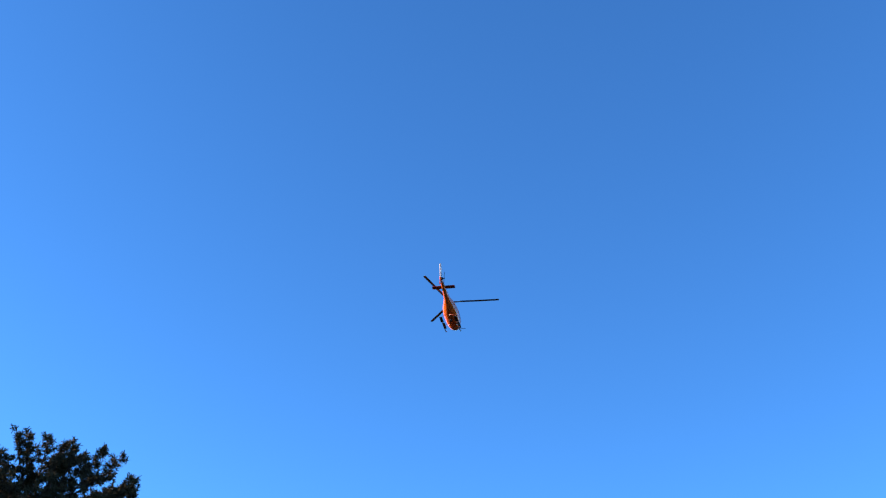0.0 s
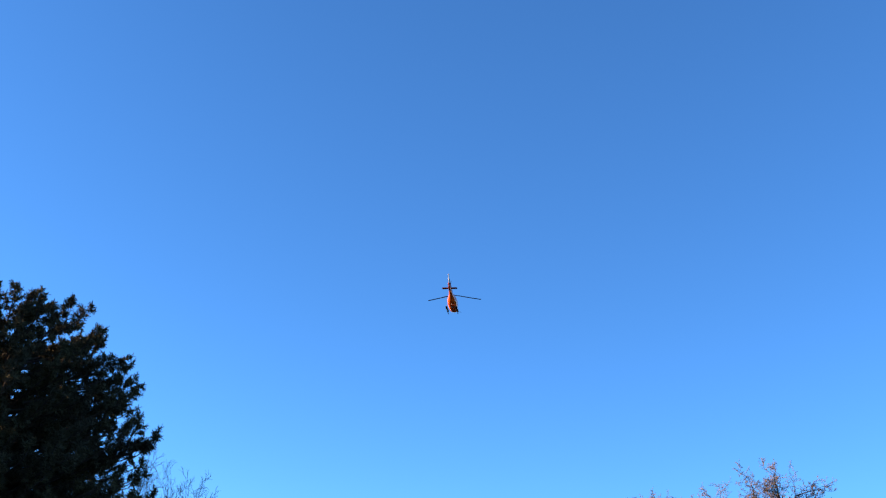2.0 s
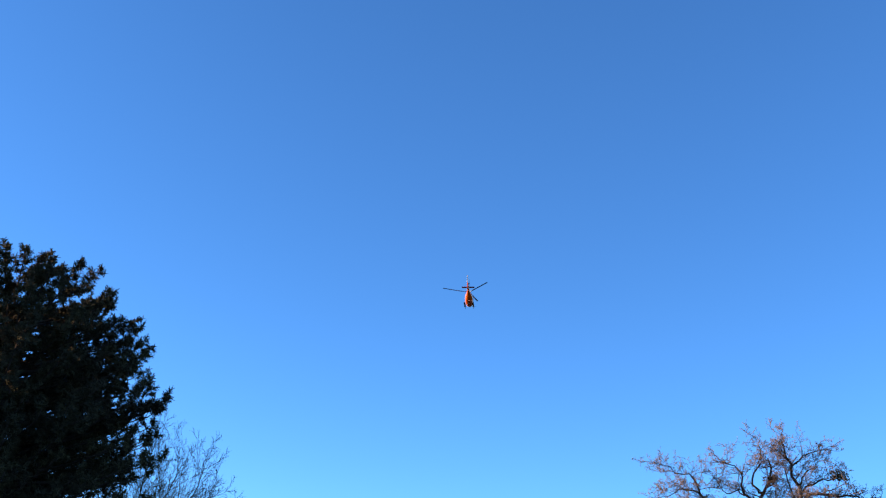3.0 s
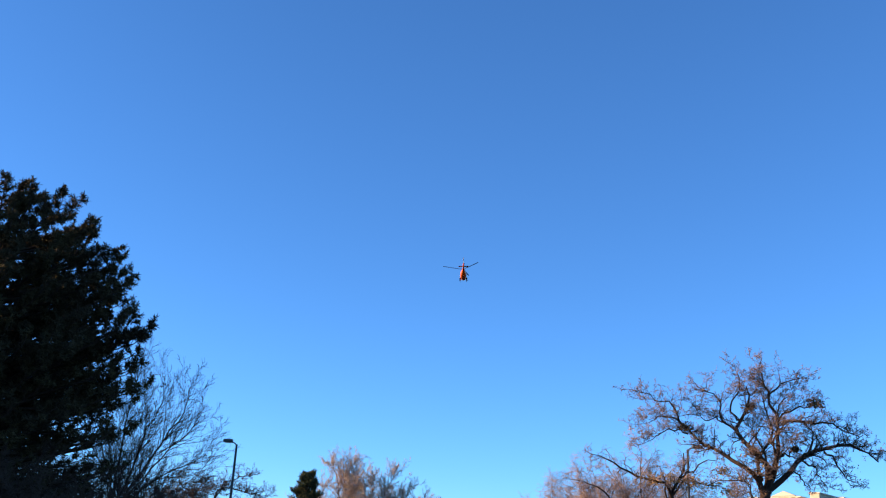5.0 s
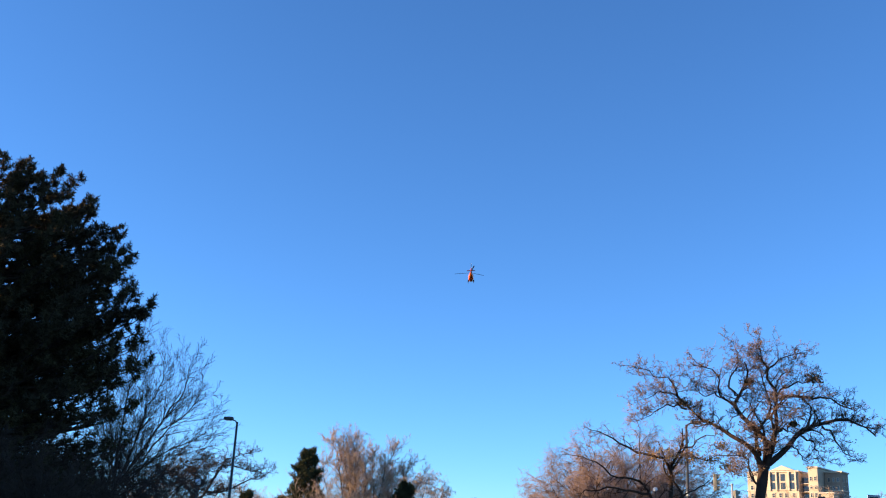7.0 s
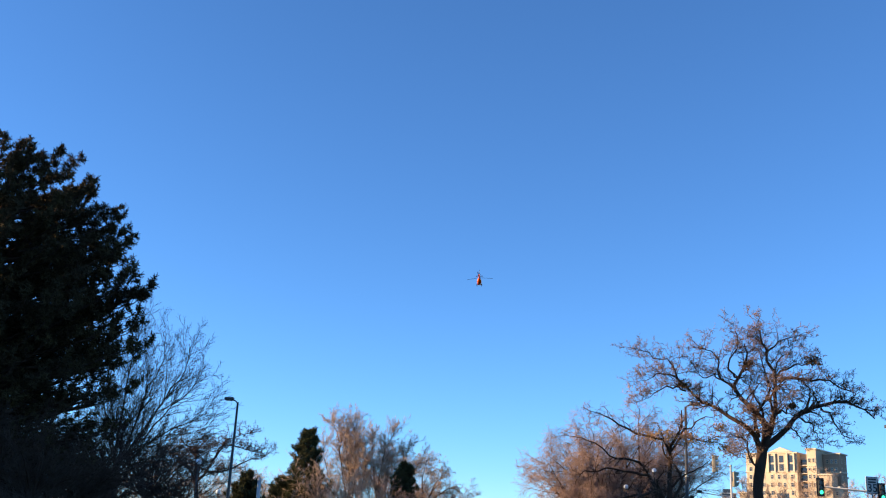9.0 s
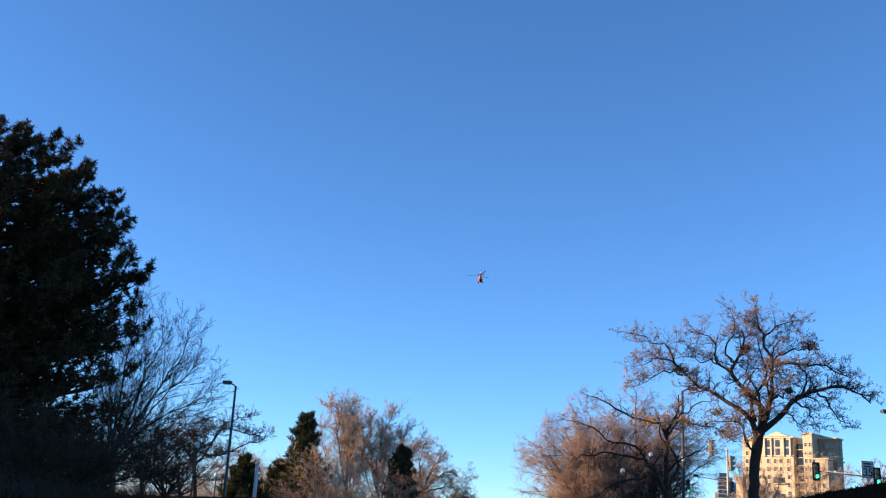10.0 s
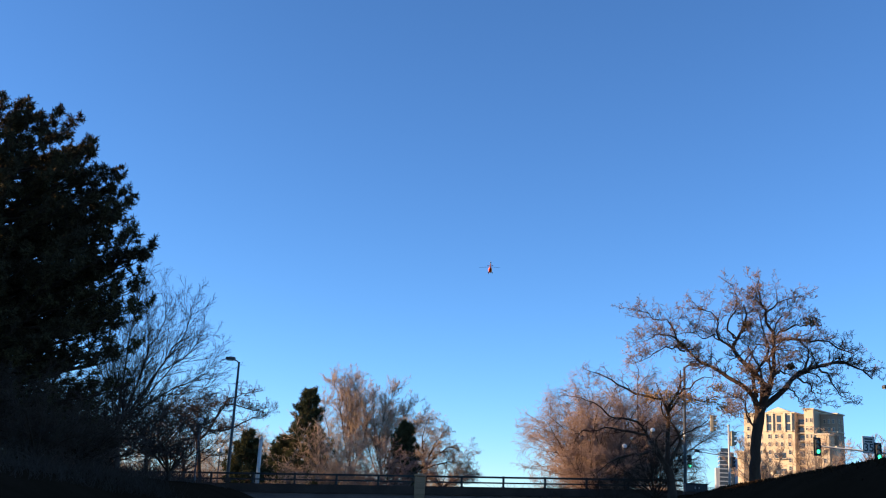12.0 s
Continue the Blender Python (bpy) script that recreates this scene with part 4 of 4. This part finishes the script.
# behind the pine
FINE, DARK = "fine-twigged grey bare tree behind the pine", "dark bare tree behind the pine"
shaped_tree(pose(-14.8, 44, 2.1), 31, FINE, [(1.5, -0.4), (1.35, 1.1), (1.3, 2.0)], 0.12,
            [(0.05, [(1.3, 1.9), (1.8, 3.8), (2.3, 5.4), (2.6, 6.6), (2.7, 7.7)]), (0.05, [(1.3, 2.0), (2.2, 3.8), (3.1, 5.4), (3.7, 6.5), (3.9, 7.2)]),
             (0.045, [(1.3, 2.0), (2.2, 3.4), (3.2, 4.7), (4.0, 5.5), (4.4, 6.0)]), (0.045, [(1.4, 1.9), (2.2, 2.9), (3.2, 3.8), (4.1, 4.3), (4.8, 4.7)]),
             (0.045, [(1.2, 2.0), (1.2, 4.0), (1.5, 5.8), (1.6, 7.0), (1.7, 7.8)]), (0.04, [(1.4, 1.8), (2.5, 2.3), (3.5, 2.9), (4.2, 3.4), (4.7, 3.6)]),
             (0.04, [(1.3, 2.1), (0.9, 4.0), (0.6, 5.7), (0.5, 6.9)])], FANNED, BARK_GREY, BARK_GREY, depth=1.2, partners=5, least=0.0068, gnarl=0.03)
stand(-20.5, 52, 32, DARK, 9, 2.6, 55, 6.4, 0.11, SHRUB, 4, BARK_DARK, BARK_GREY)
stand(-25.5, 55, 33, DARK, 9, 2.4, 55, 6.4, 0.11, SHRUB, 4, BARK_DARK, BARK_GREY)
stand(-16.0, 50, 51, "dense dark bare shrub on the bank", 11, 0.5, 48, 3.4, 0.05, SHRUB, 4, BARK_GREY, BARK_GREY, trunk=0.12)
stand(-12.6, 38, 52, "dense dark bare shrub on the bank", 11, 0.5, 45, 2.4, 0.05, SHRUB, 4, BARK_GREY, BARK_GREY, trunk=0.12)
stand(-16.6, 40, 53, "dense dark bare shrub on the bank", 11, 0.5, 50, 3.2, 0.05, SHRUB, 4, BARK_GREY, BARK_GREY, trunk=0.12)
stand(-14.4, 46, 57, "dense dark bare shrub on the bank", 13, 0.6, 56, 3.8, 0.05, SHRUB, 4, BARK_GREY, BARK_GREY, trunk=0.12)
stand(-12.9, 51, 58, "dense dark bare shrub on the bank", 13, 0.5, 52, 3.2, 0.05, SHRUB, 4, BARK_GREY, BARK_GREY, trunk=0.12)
stand(-18.2, 66, 54, "bare tree with dark twigs near the bridge", 12, 1.8, 60, 5.6, 0.08, ROUND, 5, BARK_DARK, BARK_GREY)
stand(-25.0, 75, 55, "bare tree with dark twigs near the bridge", 10, 1.4, 52, 6.0, 0.09, ROUND, 5, BARK_DARK, BARK_GREY)
for x, y, sd in ((-38, 118, 61), (-31, 112, 62), (-46, 126, 63), (-27, 124, 64), (-23, 118, 65), (-19, 126, 66), (-34, 96, 67), (-29, 88, 68), (-12.5, 122, 69)):
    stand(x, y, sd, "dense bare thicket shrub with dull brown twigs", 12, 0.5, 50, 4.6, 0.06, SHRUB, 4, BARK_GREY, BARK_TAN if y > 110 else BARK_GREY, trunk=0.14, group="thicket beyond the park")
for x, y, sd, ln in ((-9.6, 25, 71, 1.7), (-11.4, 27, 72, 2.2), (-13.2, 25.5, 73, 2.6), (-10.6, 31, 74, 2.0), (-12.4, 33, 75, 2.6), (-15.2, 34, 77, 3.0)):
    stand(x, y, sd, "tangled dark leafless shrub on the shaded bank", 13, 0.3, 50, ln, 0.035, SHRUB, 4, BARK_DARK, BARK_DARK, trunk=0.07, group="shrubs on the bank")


def brush(name, x0, x1, y0, y1, count, tall, thick, mat, label, seed):
    """Low tangled undergrowth of loose canes."""
    rng = np.random.default_rng(seed)
    x, y = rng.uniform(x0, x1, count), rng.uniform(y0, y1, count)
    lump = np.array([0.55 + 0.7 * noise.noise((a * 0.35, b * 0.35, seed)) for a, b in zip(x, y)]).clip(0.15, 1.2)
    root = np.stack([x, y, [ground_z(a, b) - 0.05 for a, b in zip(x, y)]], 1)
    d = rng.normal(0, 0.45, (count, 3))
    d[:, 2] = 1
    tip = root + d * (tall * lump * rng.uniform(0.4, 1.1, count))[:, None]
    mid = (root + tip) / 2 + rng.normal(0, 0.08, (count, 3)) * tall
    tagged(link(name, mesh_from(name, *joined([sweep_all(np.stack([root, mid, tip], 1), np.full(count, thick), 3, 0.3)]), mat)), label, "undergrowth", kind="stuff")


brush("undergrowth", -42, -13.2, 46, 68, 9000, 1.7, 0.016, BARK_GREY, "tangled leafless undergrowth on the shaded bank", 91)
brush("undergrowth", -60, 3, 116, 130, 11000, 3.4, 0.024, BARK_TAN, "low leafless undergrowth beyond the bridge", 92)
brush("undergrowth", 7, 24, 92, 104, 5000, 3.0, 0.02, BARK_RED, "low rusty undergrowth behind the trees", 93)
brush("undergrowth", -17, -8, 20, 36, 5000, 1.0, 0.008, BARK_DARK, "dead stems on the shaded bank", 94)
# towards the bridge on one side
shaped_tree(pose(-17.4, 82, 2.6), 34, "twisting bare tree beside the lamp", [(-0.9, -0.4), (-1.2, 2.1), (-1.4, 3.2)], 0.17,
            [(0.11, [(-1.4, 3.0), (-2.0, 4.2), (-2.8, 4.8), (-3.7, 5.4), (-4.1, 6.2)]), (0.09, [(-1.4, 3.1), (-1.2, 4.4), (-1.5, 5.3), (-1.2, 6.3), (-1.5, 7.1)]),
             (0.105, [(-1.3, 3.2), (-0.4, 4.1), (0.3, 5.0), (0.5, 6.0), (1.7, 6.0), (2.9, 5.8), (3.8, 6.1)]), (0.085, [(-0.5, 4.0), (0.7, 3.9), (1.8, 4.5), (2.7, 5.1), (3.7, 5.3), (4.4, 6.4)]),
             (0.07, [(0.3, 5.0), (0.9, 6.5), (1.9, 7.1), (2.7, 7.3)]), (0.09, [(-2.8, 4.7), (-3.8, 4.4), (-4.6, 5.1), (-5.1, 5.9)]), (0.08, [(-1.5, 5.2), (-2.4, 6.0), (-3.1, 7.0)])],
            KNOBBLY, BARK_DARK, BARK_GREY, depth=1.2, partners=4, least=0.011)
stand(-22.5, 94, 35, "bare tree with pale tan twigs", 9, 2.0, 52, 6.0, 0.10, ROUND, 5, BARK_GREY, BARK_TAN)
stand(-17.5, 106, 36, "low bare tree with pale tan twigs", 10, 1.2, 52, 5.2, 0.09, ROUND, 5, BARK_GREY, BARK_TAN)
stand(-13.6, 92, 56, "low dense shrub with dull tan twigs", 11, 0.4, 45, 3.2, 0.05, SHRUB, 4, BARK_GREY, BARK_TAN, trunk=0.12)
# the tall pale group beyond the bridge
TALL, BUSH = "tall upright bare tree with pale tan twigs in sun", "bushy bare shrub with tan twigs"
shaped_tree(pose(-8.6, 112, STREET), 37, TALL, [(0, -0.3), (-0.05, 0.6), (-0.1, 1.4)], 0.24,
            [(0.10, [(-0.1, 1.2), (-1.2, 6.2), (-2.0, 9.6), (-2.6, 11.6)]), (0.10, [(-0.1, 1.2), (-0.6, 6.5), (-1.2, 9.8), (-1.6, 12.4)]), (0.09, [(-0.1, 1.3), (0.1, 6.0), (-0.1, 9.6), (-0.4, 11.8)]),
             (0.08, [(-0.2, 1.0), (-2.2, 4.2), (-3.1, 6.8), (-3.5, 9.0)]), (0.08, [(-0.1, 1.2), (0.9, 5.0), (1.2, 7.6), (1.1, 9.2)]), (0.07, [(-0.2, 0.8), (-2.9, 2.8), (-4.2, 4.6), (-4.6, 6.2)])],
            PLUMED, BARK_GREY, BARK_TAN, depth=1.5, partners=5, least=0.0095)
shaped_tree(pose(-5.4, 113, STREET), 38, TALL, [(0, -0.3), (0.0, 0.6), (-0.05, 1.4)], 0.24,
            [(0.10, [(0.0, 1.2), (-0.5, 5.6), (0.1, 9.2), (1.0, 11.2)]), (0.10, [(0.0, 1.2), (-0.9, 5.5), (-1.4, 8.6), (-1.7, 10.6)]), (0.09, [(0.0, 1.3), (1.1, 5.4), (2.0, 8.0), (2.7, 9.6)]),
             (0.08, [(0.0, 1.0), (1.7, 4.2), (3.0, 6.4), (3.9, 8.0)]), (0.07, [(0.0, 1.0), (-1.5, 4.2), (-2.1, 6.8), (-2.2, 8.6)]), (0.07, [(0.0, 0.8), (2.4, 2.8), (4.0, 4.2), (5.2, 5.0)])],
            PLUMED, BARK_GREY, BARK_TAN, depth=1.5, partners=5, least=0.0095)
stand(-10.3, 98, 39, BUSH, 18, 0.6, 66, 6.0, 0.05, SHRUB, 4, BARK_TAN, BARK_TAN, trunk=0.12)
stand(-7.2, 100, 40, BUSH, 18, 0.6, 62, 5.2, 0.05, SHRUB, 4, BARK_TAN, BARK_TAN, trunk=0.12)
stand(-4.0, 98, 43, "bushy bare shrub with reddish twigs", 18, 0.6, 62, 5.6, 0.05, SHRUB, 4, BARK_RED, BARK_RED, trunk=0.12)
shaped_tree(pose(-0.6, 106, STREET), 41, "small bare tree with arching branches", [(0, -0.2), (0, 1.2), (-0.1, 2.8)], 0.2,
            [(0.10, [(-0.1, 2.7), (0.6, 4.6), (1.4, 6.0), (1.7, 7.2)]), (0.10, [(-0.1, 2.7), (1.3, 4.2), (2.6, 4.9), (3.7, 4.5)]), (0.08, [(-0.1, 2.7), (-0.4, 5.0), (-0.3, 7.0), (0.0, 8.0)]),
             (0.08, [(-0.1, 2.5), (1.7, 3.2), (3.0, 3.4), (3.7, 2.8)]), (0.08, [(-0.2, 2.7), (-1.0, 4.8), (-1.6, 6.5), (-1.4, 7.8)])],
            TRAILING, BARK_GREY, BARK_TAN, depth=1.3, partners=4, least=0.011)
stand(1.2, 110, 42, "low bare tree with arching branches", 10, 1.0, 38, 4.8, 0.07, WEEPY, 5, BARK_GREY, BARK_RED)
# the rusty weeping pair and the dark tree before it
RUSTY = "broad bare tree with rusty drooping twigs"
stand(14.2, 84, 44, RUSTY, 28, 2.0, 72, 8.5, 0.12, WEEPY, 5, BARK_DARK, BARK_RED, gnarl=0.15)
stand(18.2, 88, 45, RUSTY, 20, 2.2, 64, 8.6, 0.12, WEEPY, 5, BARK_DARK, BARK_RED, gnarl=0.15)
shaped_tree(pose(13.9, 60.5, STREET), 46, "dark-limbed leaning bare tree with some yellowed leaves", [(0.3, -0.5), (0.2, 1.0), (0.0, 1.8)], 0.25,
            [(0.19, [(0.0, 1.6), (-0.5, 2.7), (-1.0, 3.6), (-1.5, 4.2)]), (0.16, [(0.0, 1.6), (0.2, 3.4), (0.2, 4.5), (0.0, 5.2), (0.3, 5.9), (0.6, 6.4), (0.5, 7.4)]),
             (0.10, [(0.2, 4.7), (-0.5, 5.6), (-1.7, 6.0), (-2.7, 6.4), (-3.6, 6.8), (-4.4, 7.1), (-5.1, 7.2)]), (0.08, [(0.1, 5.1), (0.8, 6.0), (2.0, 5.9), (3.1, 5.7)]),
             (0.09, [(-1.1, 3.7), (-2.2, 3.7), (-3.4, 3.9), (-4.7, 3.8), (-5.6, 3.4)]), (0.08, [(-1.4, 4.1), (-2.3, 4.5), (-3.2, 4.6), (-4.2, 5.2), (-5.1, 5.6), (-6.2, 5.8)]),
             (0.10, [(-0.6, 2.7), (-1.9, 2.4), (-3.3, 1.9), (-4.4, 1.1)]), (0.07, [(0.2, 3.0), (1.1, 3.8), (2.1, 4.4), (2.7, 4.9)]), (0.07, [(0.3, 5.9), (1.1, 6.4), (2.0, 7.1), (2.8, 7.2)])],
            TRAILED, BARK_DARK, BARK_OAK, depth=1.2, partners=2, leaves=0, nests=((1.2, 5.9, 0.75), (0.0, 5.8, 0.8), (2.6, 5.8, 0.7), (3.0, 6.6, 0.5), (-1.2, 5.9, 0.7), (3.6, 5.5, 0.6)), nest_leaf=DRY_LEAF, least=0.0105)
stand(11.4, 84, 47, "low bare shrub with rusty twigs", 14, 0.5, 56, 3.0, 0.06, SHRUB, 4, BARK_RED, BARK_RED, trunk=0.14)
stand(13.2, 82, 81, "bare tree with rusty drooping twigs", 20, 1.6, 66, 6.4, 0.09, WEEPY, 5, BARK_DARK, BARK_RED, gnarl=0.15)
stand(11.4, 67, 82, "dark tangled shrub beneath the trees", 16, 0.4, 50, 3.6, 0.05, SHRUB, 4, BARK_DARK, BARK_DARK, trunk=0.1)
stand(14.8, 68, 83, "dark tangled shrub beneath the trees", 16, 0.4, 50, 3.6, 0.05, SHRUB, 4, BARK_DARK, BARK_DARK, trunk=0.1)
# before the apartment building
stand(31.0, 96, 48, "bare shrub-like tree with pale twigs before the building", 10, 1.4, 58, 5.0, 0.08, BROOM, 5, BARK_GREY, BARK_TAN)
stand(38.5, 102, 49, "bare tree with pale twigs before the building", 8, 1.6, 58, 6.0, 0.09, ROUND, 5, BARK_GREY, BARK_TAN)
stand(44.0, 100, 50, "bare tree with reddish twigs before the building", 9, 1.6, 58, 5.6, 0.09, BROOM, 5, BARK_RED, BARK_RED)


# ---- the helicopter; its origin is the middle of the main rotor ----
def helicopter():
    h = thing("helicopter", pose(0, 0, 0), "orange light helicopter with pale tail fin flying away", "helicopter")
    rows = [(3.60, -1.78, 0.10, 0.08), (3.45, -1.76, 0.34, 0.26), (3.05, -1.68, 0.64, 0.50), (2.4, -1.56, 0.84, 0.72), (1.4, -1.50, 0.93, 0.83),
            (0.3, -1.47, 0.94, 0.86), (-0.7, -1.44, 0.88, 0.82), (-1.4, -1.36, 0.74, 0.70), (-2.0, -1.26, 0.54, 0.53), (-2.6, -1.18, 0.39, 0.39),
            (-3.4, -1.10, 0.30, 0.30), (-4.6, -1.03, 0.235, 0.235), (-5.8, -0.97, 0.18, 0.18), (-6.6, -0.94, 0.14, 0.15), (-6.8, -0.93, 0.06, 0.08)]
    body = part("fuselage", loft(bmesh.new(), rows), ORANGE, h, "glossy orange fuselage", smooth=True)
    # glazing: the cabin's skin again, a hand's breadth proud, in panels
    def panel(name, y0, y1, k0, k1):
        bm = bmesh.new()
        ys = np.linspace(y0, y1, 6)
        grid = []
        for y in ys:
            yy = [r[0] for r in rows][::-1]
            zc, hw, hh = (float(np.interp(y, yy, [r[i] for r in rows][::-1])) for i in (1, 2, 3))
            line = []
            for k in np.linspace(k0, k1, 6):
                a = radians(k)
                c, s = math.cos(a), math.sin(a)
                line.append(bm.verts.new(((hw + 0.015) * math.copysign(abs(c) ** (2 / 2.4), c), y, zc + (hh + 0.015) * math.copysign(abs(s) ** (2 / 2.4), s))))
            grid.append(line)
        for A, B in zip(grid, grid[1:]):
            for i in range(5):
                bm.faces.new((A[i], A[i + 1], B[i + 1], B[i]))
        part(name, bm, GLASS, body, "dark cabin glazing", smooth=True)
    for a0, a1 in ((2, 58), (122, 178)):
        panel("side_window", 1.35, 2.25, a0, a1)
        panel("side_window", 0.15, 1.15, a0, a1)
    panel("windscreen", 2.4, 3.2, 12, 86)
    panel("windscreen", 2.4, 3.2, 94, 168)
    part("engine_cowling", loft(bmesh.new(), [(1.2, -0.72, 0.2, 0.1), (0.8, -0.62, 0.48, 0.25), (-0.2, -0.56, 0.52, 0.32), (-1.2, -0.62, 0.46, 0.30), (-2.0, -0.78, 0.30, 0.20), (-2.3, -0.82, 0.2, 0.12)], 16), ORANGE, h, smooth=True)
    part("exhaust", tubed([(0, -1.9, -0.62), (0, -2.45, -0.52)], [0.15, 0.17], 14), STEEL, h, "bare steel exhaust pipe")
    part("mast", tubed([(0, 0, -0.6), (0, 0, 0.1)], [0.12, 0.09], 12), STEEL, h)
    # tail surfaces
    def slab(name, outline, axis, thick, mat, label=""):
        bm = bmesh.new()
        def P(u, v, w):
            return (w, u, v) if axis == "x" else (u, v, w)
        A = [bm.verts.new(P(u, v, thick / 2)) for u, v in outline]
        B = [bm.verts.new(P(u, v, -thick / 2)) for u, v in outline]
        bm.faces.new(A)
        bm.faces.new(B[::-1])
        n = len(A)
        for k in range(n):
            bm.faces.new((A[k], A[(k + 1) % n], B[(k + 1) % n], B[k]))
        bmesh.ops.bevel(bm, geom=bm.edges[:], offset=thick * 0.3, segments=2, affect="EDGES")
        return part(name, bm, mat, h, label)
    slab("upper_fin", [(-5.9, -0.85), (-6.75, -0.85), (-7.35, 0.75), (-6.95, 0.75)], "x", 0.2, FIN_WHITE, "pale pinkish upper tail fin")
    slab("lower_fin", [(-6.0, -1.0), (-6.65, -1.0), (-6.95, -1.85), (-6.65, -1.85)], "x", 0.10, ORANGE)
    st = slab("stabiliser", [(-1.38, -4.45), (1.38, -4.45), (1.38, -5.05), (-1.38, -5.05)], "z", 0.09, RED_DARK, "dark red tailplane")
    st.matrix_basis = pose(0, 0, -0.98)
    part("tail_gearbox", ball(bmesh.new(), (0.12, -6.45, -0.9), 0.17), BLACK, h, smooth=True)
    tr = part("tail_rotor", tubed([(-0.16, 0, 0), (0.1, 0, 0)], 0.06, 10), BLACK, h, "black two-bladed tail rotor", pose(0.36, -6.45, -0.9))
    for s in (1, -1):
        part("tail_blade", boxed(0.03, 0, s * 0.5, 0.03, 0.17, 0.86, 0.01), BLADE, tr)
    # landing skids
    for s in (1, -1):
        sk = part("skid", tubed([(s * 0.90, 2.35, -2.72), (s * 0.90, 2.05, -2.98), (s * 0.90, 1.5, -3.05), (s * 0.90, -1.35, -3.05)], 0.055, 10), BLACK, h, smooth=True)
        part("skid_pad", boxed(s * 0.90, -0.95, -3.08, 0.36, 1.15, 0.07, 0.02), BLACK, sk, "flat black pad on the skid")
        part("step", boxed(s * 0.92, 0.95, -2.78, 0.34, 1.3, 0.07, 0.02), BLACK, sk, "black boarding step")
        for y in (1.25, -0.75):
            part("cross_tube", tubed([(0, y, -2.28), (s * 0.62, y, -2.34), (s * 0.95, y, -2.62), (s * 0.90, y, -3.03)], 0.03, 8), RED_DARK, sk, smooth=True)
    # pale lamp-glass balls stand in for the sun's glints on the belly
    for x, y, z in ((0.0, -0.6, -2.27), (-0.45, 1.6, -2.28), (0.45, 1.6, -2.28)):
        part("belly_glint", ball(bmesh.new(), (x, y, z), 0.09, 0.7, 10), LENS_OFF, h, smooth=True)
    part("aerial", tubed([(0.3, 2.3, -2.15), (0.75, 2.5, -2.35), (1.45, 2.5, -2.35)], 0.025, 6), BLACK, h)
    part("cargo_hook", boxed(0, 0.3, -2.42, 0.25, 0.3, 0.28, 0.04), BLACK, h)
    # main rotor
    ro = part("main_rotor", tubed([(0, 0, -0.12), (0, 0, 0.13)], [0.22, 0.17], 14), STEEL, h, "three-bladed main rotor", pose(0, 0, 0.05))
    for k in range(3):
        bm = bmesh.new()
        secs = []
        for r, chord, z in ((0.45, 0.12, 0.02), (0.95, 0.14, 0.04), (1.15, 0.35, 0.05), (3.2, 0.35, 0.16), (5.78, 0.36, 0.35), (5.88, 0.28, 0.36)):
            secs.append([bm.verts.new((r, y, z + dz)) for y, dz in ((chord * 0.3, 0.0), (chord * 0.1, 0.022), (-chord * 0.7, 0.0), (chord * 0.1, -0.018))])
        for A, B in zip(secs, secs[1:]):
            for q in range(4):
                bm.faces.new((A[q], A[(q + 1) % 4], B[(q + 1) % 4], B[q]))
        bm.faces.new(secs[0])
        bm.faces.new(secs[-1][::-1])
        part("rotor_blade", bm, BLADE, ro, m=pose(0, 0, 0, 0, 0, 120 * k))
        part("blade_grip", tubed([(0.1, 0, 0), (0.95, 0, 0.04)], [0.1, 0.07], 8), BLADE, ro, m=pose(0, 0, 0, 0, 0, 120 * k))
    return h, ro, tr


HELI, MAIN_ROTOR, TAIL_ROTOR = helicopter()


def motions():
    # the helicopter flies away and climbs; nose a little down
    flight = [(0.0, -5.1, 108.4, 63.32), (0.5, -3.9, 125.6, 65.91), (1.0, -2.97, 142.3, 69.03), (1.5, -2.05, 159.0, 71.57),
              (2.0, -1.0, 175.4, 74.23), (2.5, 0.44, 191.7, 76.22), (3.0, 1.04, 207.5, 79.19), (4.0, 2.91, 239.0, 83.98), (5.0, 4.75, 269.8, 88.36),
              (5.5, 5.7, 284.8, 91.1), (6.0, 6.58, 299.8, 93.52), (6.5, 7.84, 314.6, 95.77), (7.0, 9.13, 329.3, 98.33), (8.0, 11.71, 358.5, 102.53),
              (9.0, 14.3, 387.0, 105.75), (9.5, 15.7, 401.3, 106.52), (10.0, 17.08, 415.3, 107.5), (10.5, 18.45, 428.9, 109.61),
              (11.0, 20.14, 442.6, 111.51), (11.5, 21.67, 456.1, 113.09), (12.0, 23.06, 469.7, 114.3)]

    def heading(t):
        return float(np.interp(t, (0, 1.5, 3, 5, 7, 12), (-9, -8.5, -4, -1.5, -1.5, -3)))

    def bank(t):
        return float(np.interp(t, (0, 2, 5, 12), (0.5, -1, -3, -3)))
    walk(HELI, [(t, pose(x, y, z, -4, bank(t), heading(t))) for t, x, y, z in flight])
    # the blades as the shutter catches them, a slow turn
    turn = [(0, 126), (0.1, 75), (0.5, 56), (1, 34), (1.5, 12), (2, -18), (2.5, -44), (3, -66), (4, -128), (5, -189), (5.5, -206), (6, -228), (6.5, -253), (7, -275),
            (8, -326), (9, -378), (9.5, -390), (10, -405), (10.5, -432), (11, -446), (11.5, -475), (12, -507)]
    walk(MAIN_ROTOR, [(t, pose(0, 0, 0.05, 0, 0, -a + 4.5 - heading(t))) for t, a in turn])
    walk(TAIL_ROTOR, [(0.5 * k, pose(0.36, -6.45, -0.9, 37 * k, 0, 0)) for k in range(25)])


motions()
